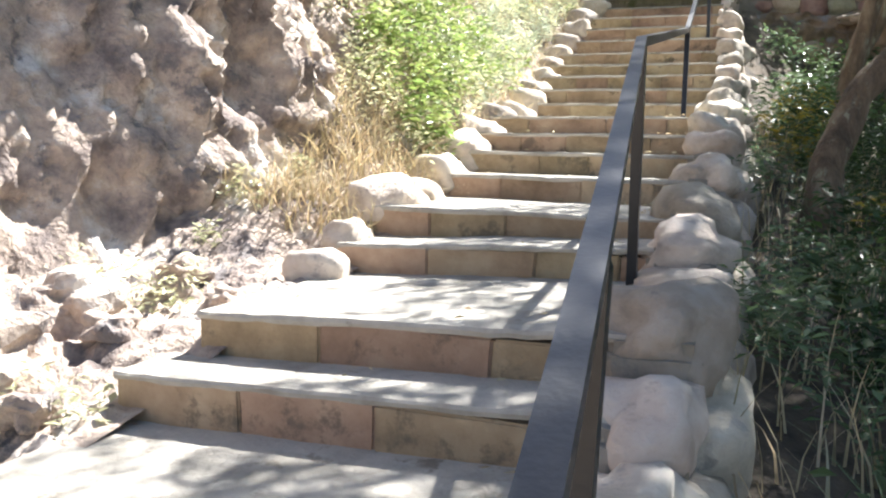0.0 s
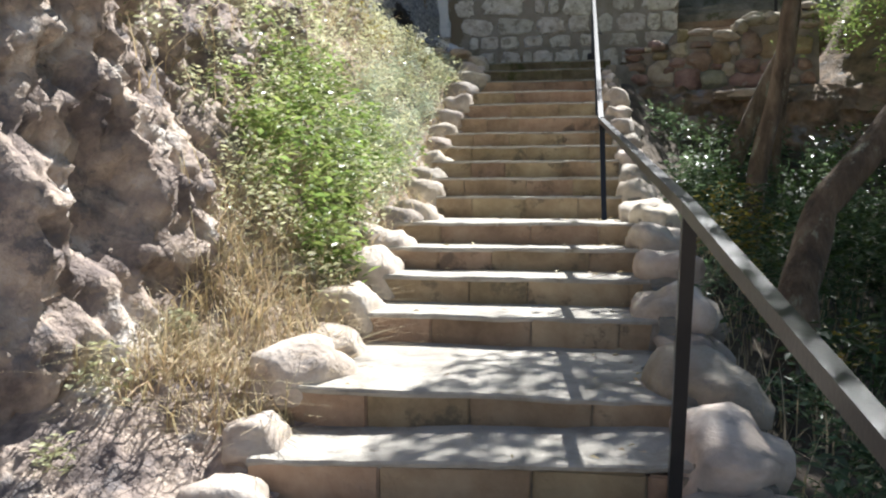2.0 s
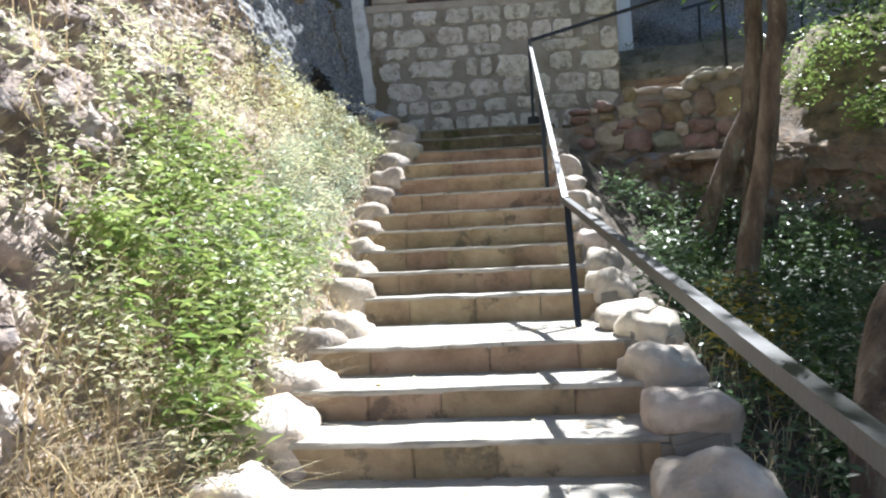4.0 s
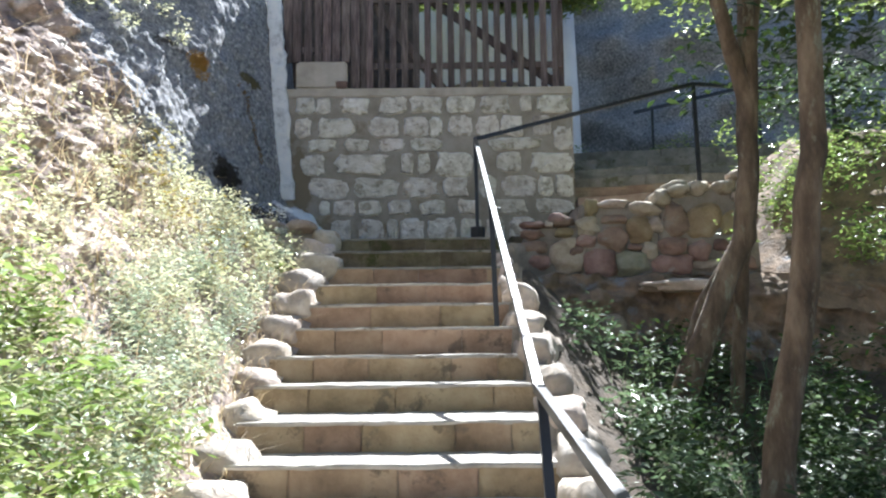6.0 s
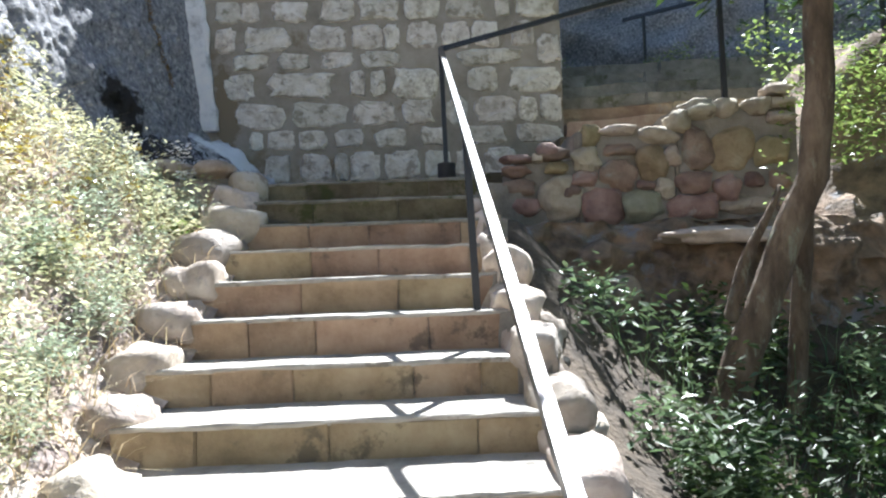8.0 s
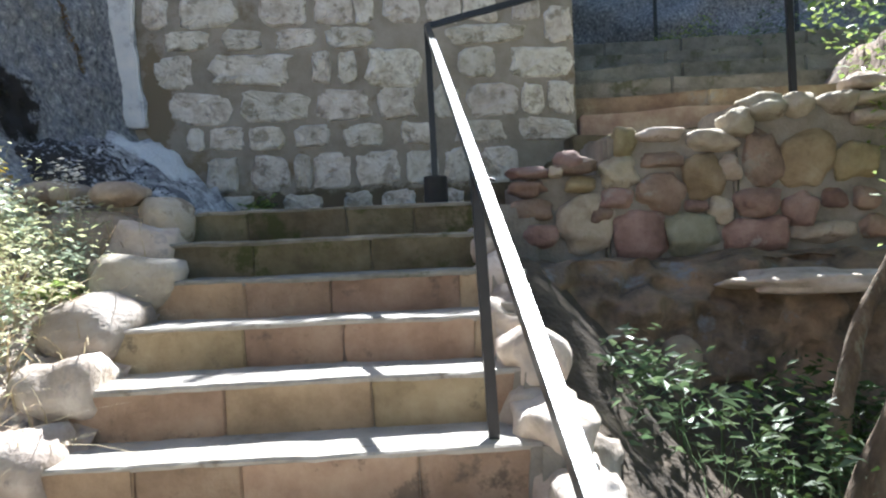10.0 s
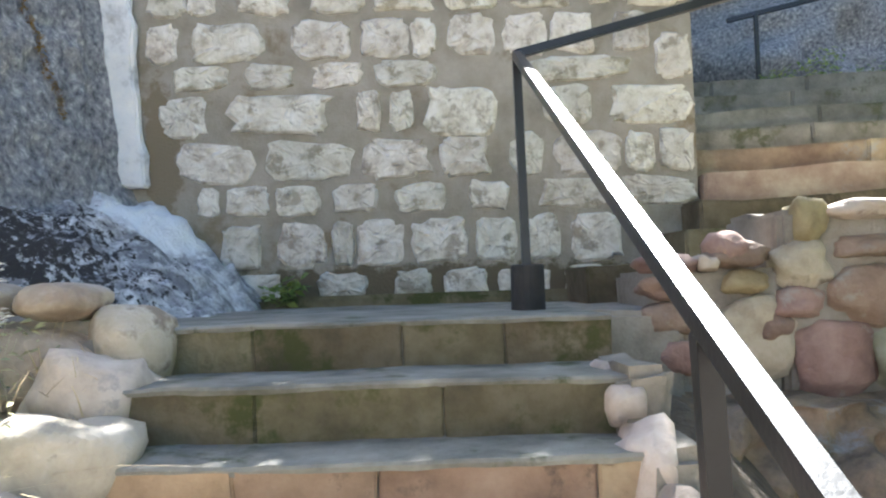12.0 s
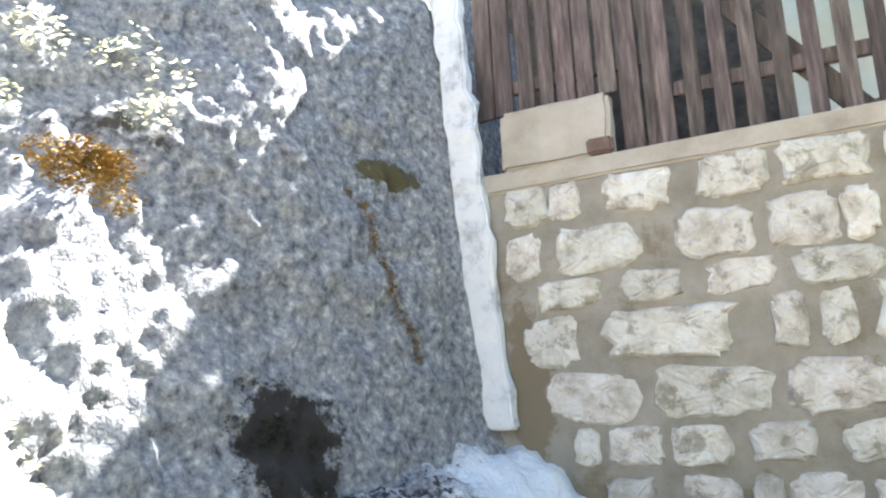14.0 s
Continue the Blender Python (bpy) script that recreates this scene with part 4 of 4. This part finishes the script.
# Added overhead to block sky light; leaves use the shade-darkened colour.
leaf_cloud("far_canopy", [((rv.uniform(3.0, 9), rv.uniform(-4, 9), rv.uniform(4.4, 7.5)), (0.7, 0.7, 0.5)) for _ in range(190)], 170, 0.13, LEAFDEEPSHADE, "dense tree canopy added to keep light off the slope", seed=30)
leaf_cloud("cliff_moss", [((-1.40, 7.96 + rv.uniform(-0.16, 0.12), 4.58 + rv.uniform(-0.06, 0.06)), (0.06, 0.07, 0.05)) for _ in range(9)], 260, 0.022, MOSS, "orange-brown moss clump on the grey rock", category="moss", seed=33)
leaf_cloud("cliff_top_weeds", [(tuple(cliff_point(rv.uniform(7.3, 8.6), rv.uniform(1.75, 2.0)) + Vector((0.03, 0, 0))), (0.1, 0.1, 0.08)) for _ in range(16)], 70, 0.035, LEAFPALE, "weeds hanging from the rock ledge", seed=34)

BLACKMOSS = ramp_mat("black_moss", [(0.012, 0.012, 0.01), (0.03, 0.028, 0.02), (0.05, 0.05, 0.03)], 12, 1.0, 0.6, 60)
leaf_cloud("black_moss", [(tuple(cliff_point(8.8 + rv.uniform(-0.2, 0.16), 1.06 + rv.uniform(-0.06, 0.12)) + Vector((0.0, 0, 0))), (0.02, 0.06, 0.05)) for _ in range(14)], 130, 0.018, BLACKMOSS, "black moss patch on the grey rock foot", category="moss", seed=35)
leaf_cloud("crevice_moss", [(tuple(cliff_point(9.3 + 0.25 * k / 12 + rv.uniform(-0.02, 0.02), 1.62 - 0.4 * k / 12) + Vector((0.01, 0, 0))), (0.02, 0.03, 0.035)) for k in range(13)], 90, 0.018, MOSS, "thin moss line in a rock crevice", category="moss", seed=39)


def tree(stems, crown, label, leaf=LEAF, seed=1, per=120, size=0.07):
    base = Vector(stems[0][0][0])
    t = tagged(new("tree"), label, "tree")
    t.location = base
    for pts, radii in stems:
        fine, rad = [], []
        for i in range(len(pts) - 1):
            for k in range(6):
                f = k / 6
                p = Vector(pts[i]).lerp(Vector(pts[i + 1]), f)
                p += noise.noise_vector(p * 2.5) * 0.03
                fine.append(p)
                rad.append((radii[i] + (radii[i + 1] - radii[i]) * f) * (1 + 0.12 * noise.noise(p * 8)))
        fine.append(Vector(pts[-1]))
        rad.append(radii[-1])
        part("trunk" if pts is stems[0][0] else "limb", tube_bm(fine, rad, 12), BARK, t, at=pts[0], smooth=True)
    if crown:
        leaf_cloud("crown", crown, per, size, leaf, "", parent=t, seed=seed)
    return t


def crown_round(cx, cy, cz, rx, ry, rz, n, r=0.32):
    out = []
    for _ in range(n):
        a, b, c = rv.gauss(0, 0.5), rv.gauss(0, 0.5), rv.gauss(0, 0.45)
        out.append(((cx + a * rx, cy + b * ry, cz + c * rz), (r, r, r * 0.7)))
    return out


tree([([(1.98, 6.86, 1.4), (2.17, 6.86, 1.91), (2.38, 6.86, 2.45), (2.62, 6.86, 2.95), (2.69, 6.86, 3.75), (2.72, 6.86, 4.6), (2.8, 6.9, 6.0)], [0.115, 0.09, 0.08, 0.075, 0.07, 0.06, 0.035]),
      ([(2.69, 6.86, 3.85), (2.58, 6.8, 4.2), (2.38, 6.7, 4.8), (2.1, 6.6, 5.8)], [0.06, 0.055, 0.045, 0.025]),
      ([(2.55, 7.1, 1.6), (2.72, 7.1, 3.0), (2.85, 7.1, 4.5), (3.1, 7.3, 6.0)], [0.05, 0.045, 0.04, 0.025])],
     crown_round(3.4, 7.0, 6.1, 1.1, 1.4, 1.0, 45) + crown_round(2.5, 7.6, 5.1, 0.8, 0.5, 0.3, 16, 0.18), "slender tree with a forked brown trunk beside the steps", seed=41)
tree([([(1.98, 5.06, 1.1), (2.04, 5.06, 1.78), (2.18, 5.06, 2.39), (2.28, 5.06, 3.1), (2.33, 5.08, 4.5), (2.38, 5.2, 6.2)], [0.085, 0.068, 0.06, 0.056, 0.05, 0.03])],
     crown_round(3.5, 5.2, 6.0, 1.1, 1.4, 0.9, 40), "thin straight tree trunk beside the railing", seed=42)
tree([([(1.75, 2.6, 0.7), (1.78, 2.75, 1.2), (1.92, 2.9, 1.55), (2.25, 3.1, 1.95), (2.7, 3.3, 2.5), (3.1, 3.5, 4.2)], [0.11, 0.085, 0.075, 0.068, 0.06, 0.04]),
      ([(2.7, 3.3, 2.5), (2.6, 3.5, 3.4), (2.5, 3.6, 4.6)], [0.05, 0.045, 0.03])],
     crown_round(2.7, 3.6, 4.9, 1.2, 1.8, 0.8, 44, 0.28), "crooked leaning tree on the shady slope", seed=43)
tree([([(2.9, 0.6, 0.4), (2.85, 0.7, 2.0), (2.6, 1.0, 4.5)], [0.14, 0.12, 0.08])], crown_round(2.3, 3.4, 5.6, 1.1, 1.6, 0.6, 20, 0.26), "dark tree trunk in the thicket", seed=44)
tree([([(2.3, 7.3, 1.7), (2.36, 7.3, 2.2), (2.46, 7.35, 2.5), (2.72, 7.45, 2.95)], [0.05, 0.045, 0.035, 0.015])], [((2.75, 7.45, 3.0), (0.2, 0.2, 0.2))], "small leaning sapling in front of the earth bank", seed=45, per=30, size=0.05)
# Tree added out of view; its crown keeps sun off landing and top steps.
tree([([(-1.8, 12.4, 4.7), (-1.6, 12.4, 6.2), (-0.9, 12.3, 7.2), (0.6, 12.4, 7.8)], [0.16, 0.13, 0.1, 0.05])], [((rv.uniform(-0.5, 2.9), 7.62 + 0.78 * 4.8 + rv.uniform(0, 2.4), 7.65 + rv.uniform(-0.1, 0.1)), (0.35, 0.3, 0.25)) for _ in range(130)], "unseen leafy tree added behind the gate to shade the landing", seed=46, per=170, size=0.14)
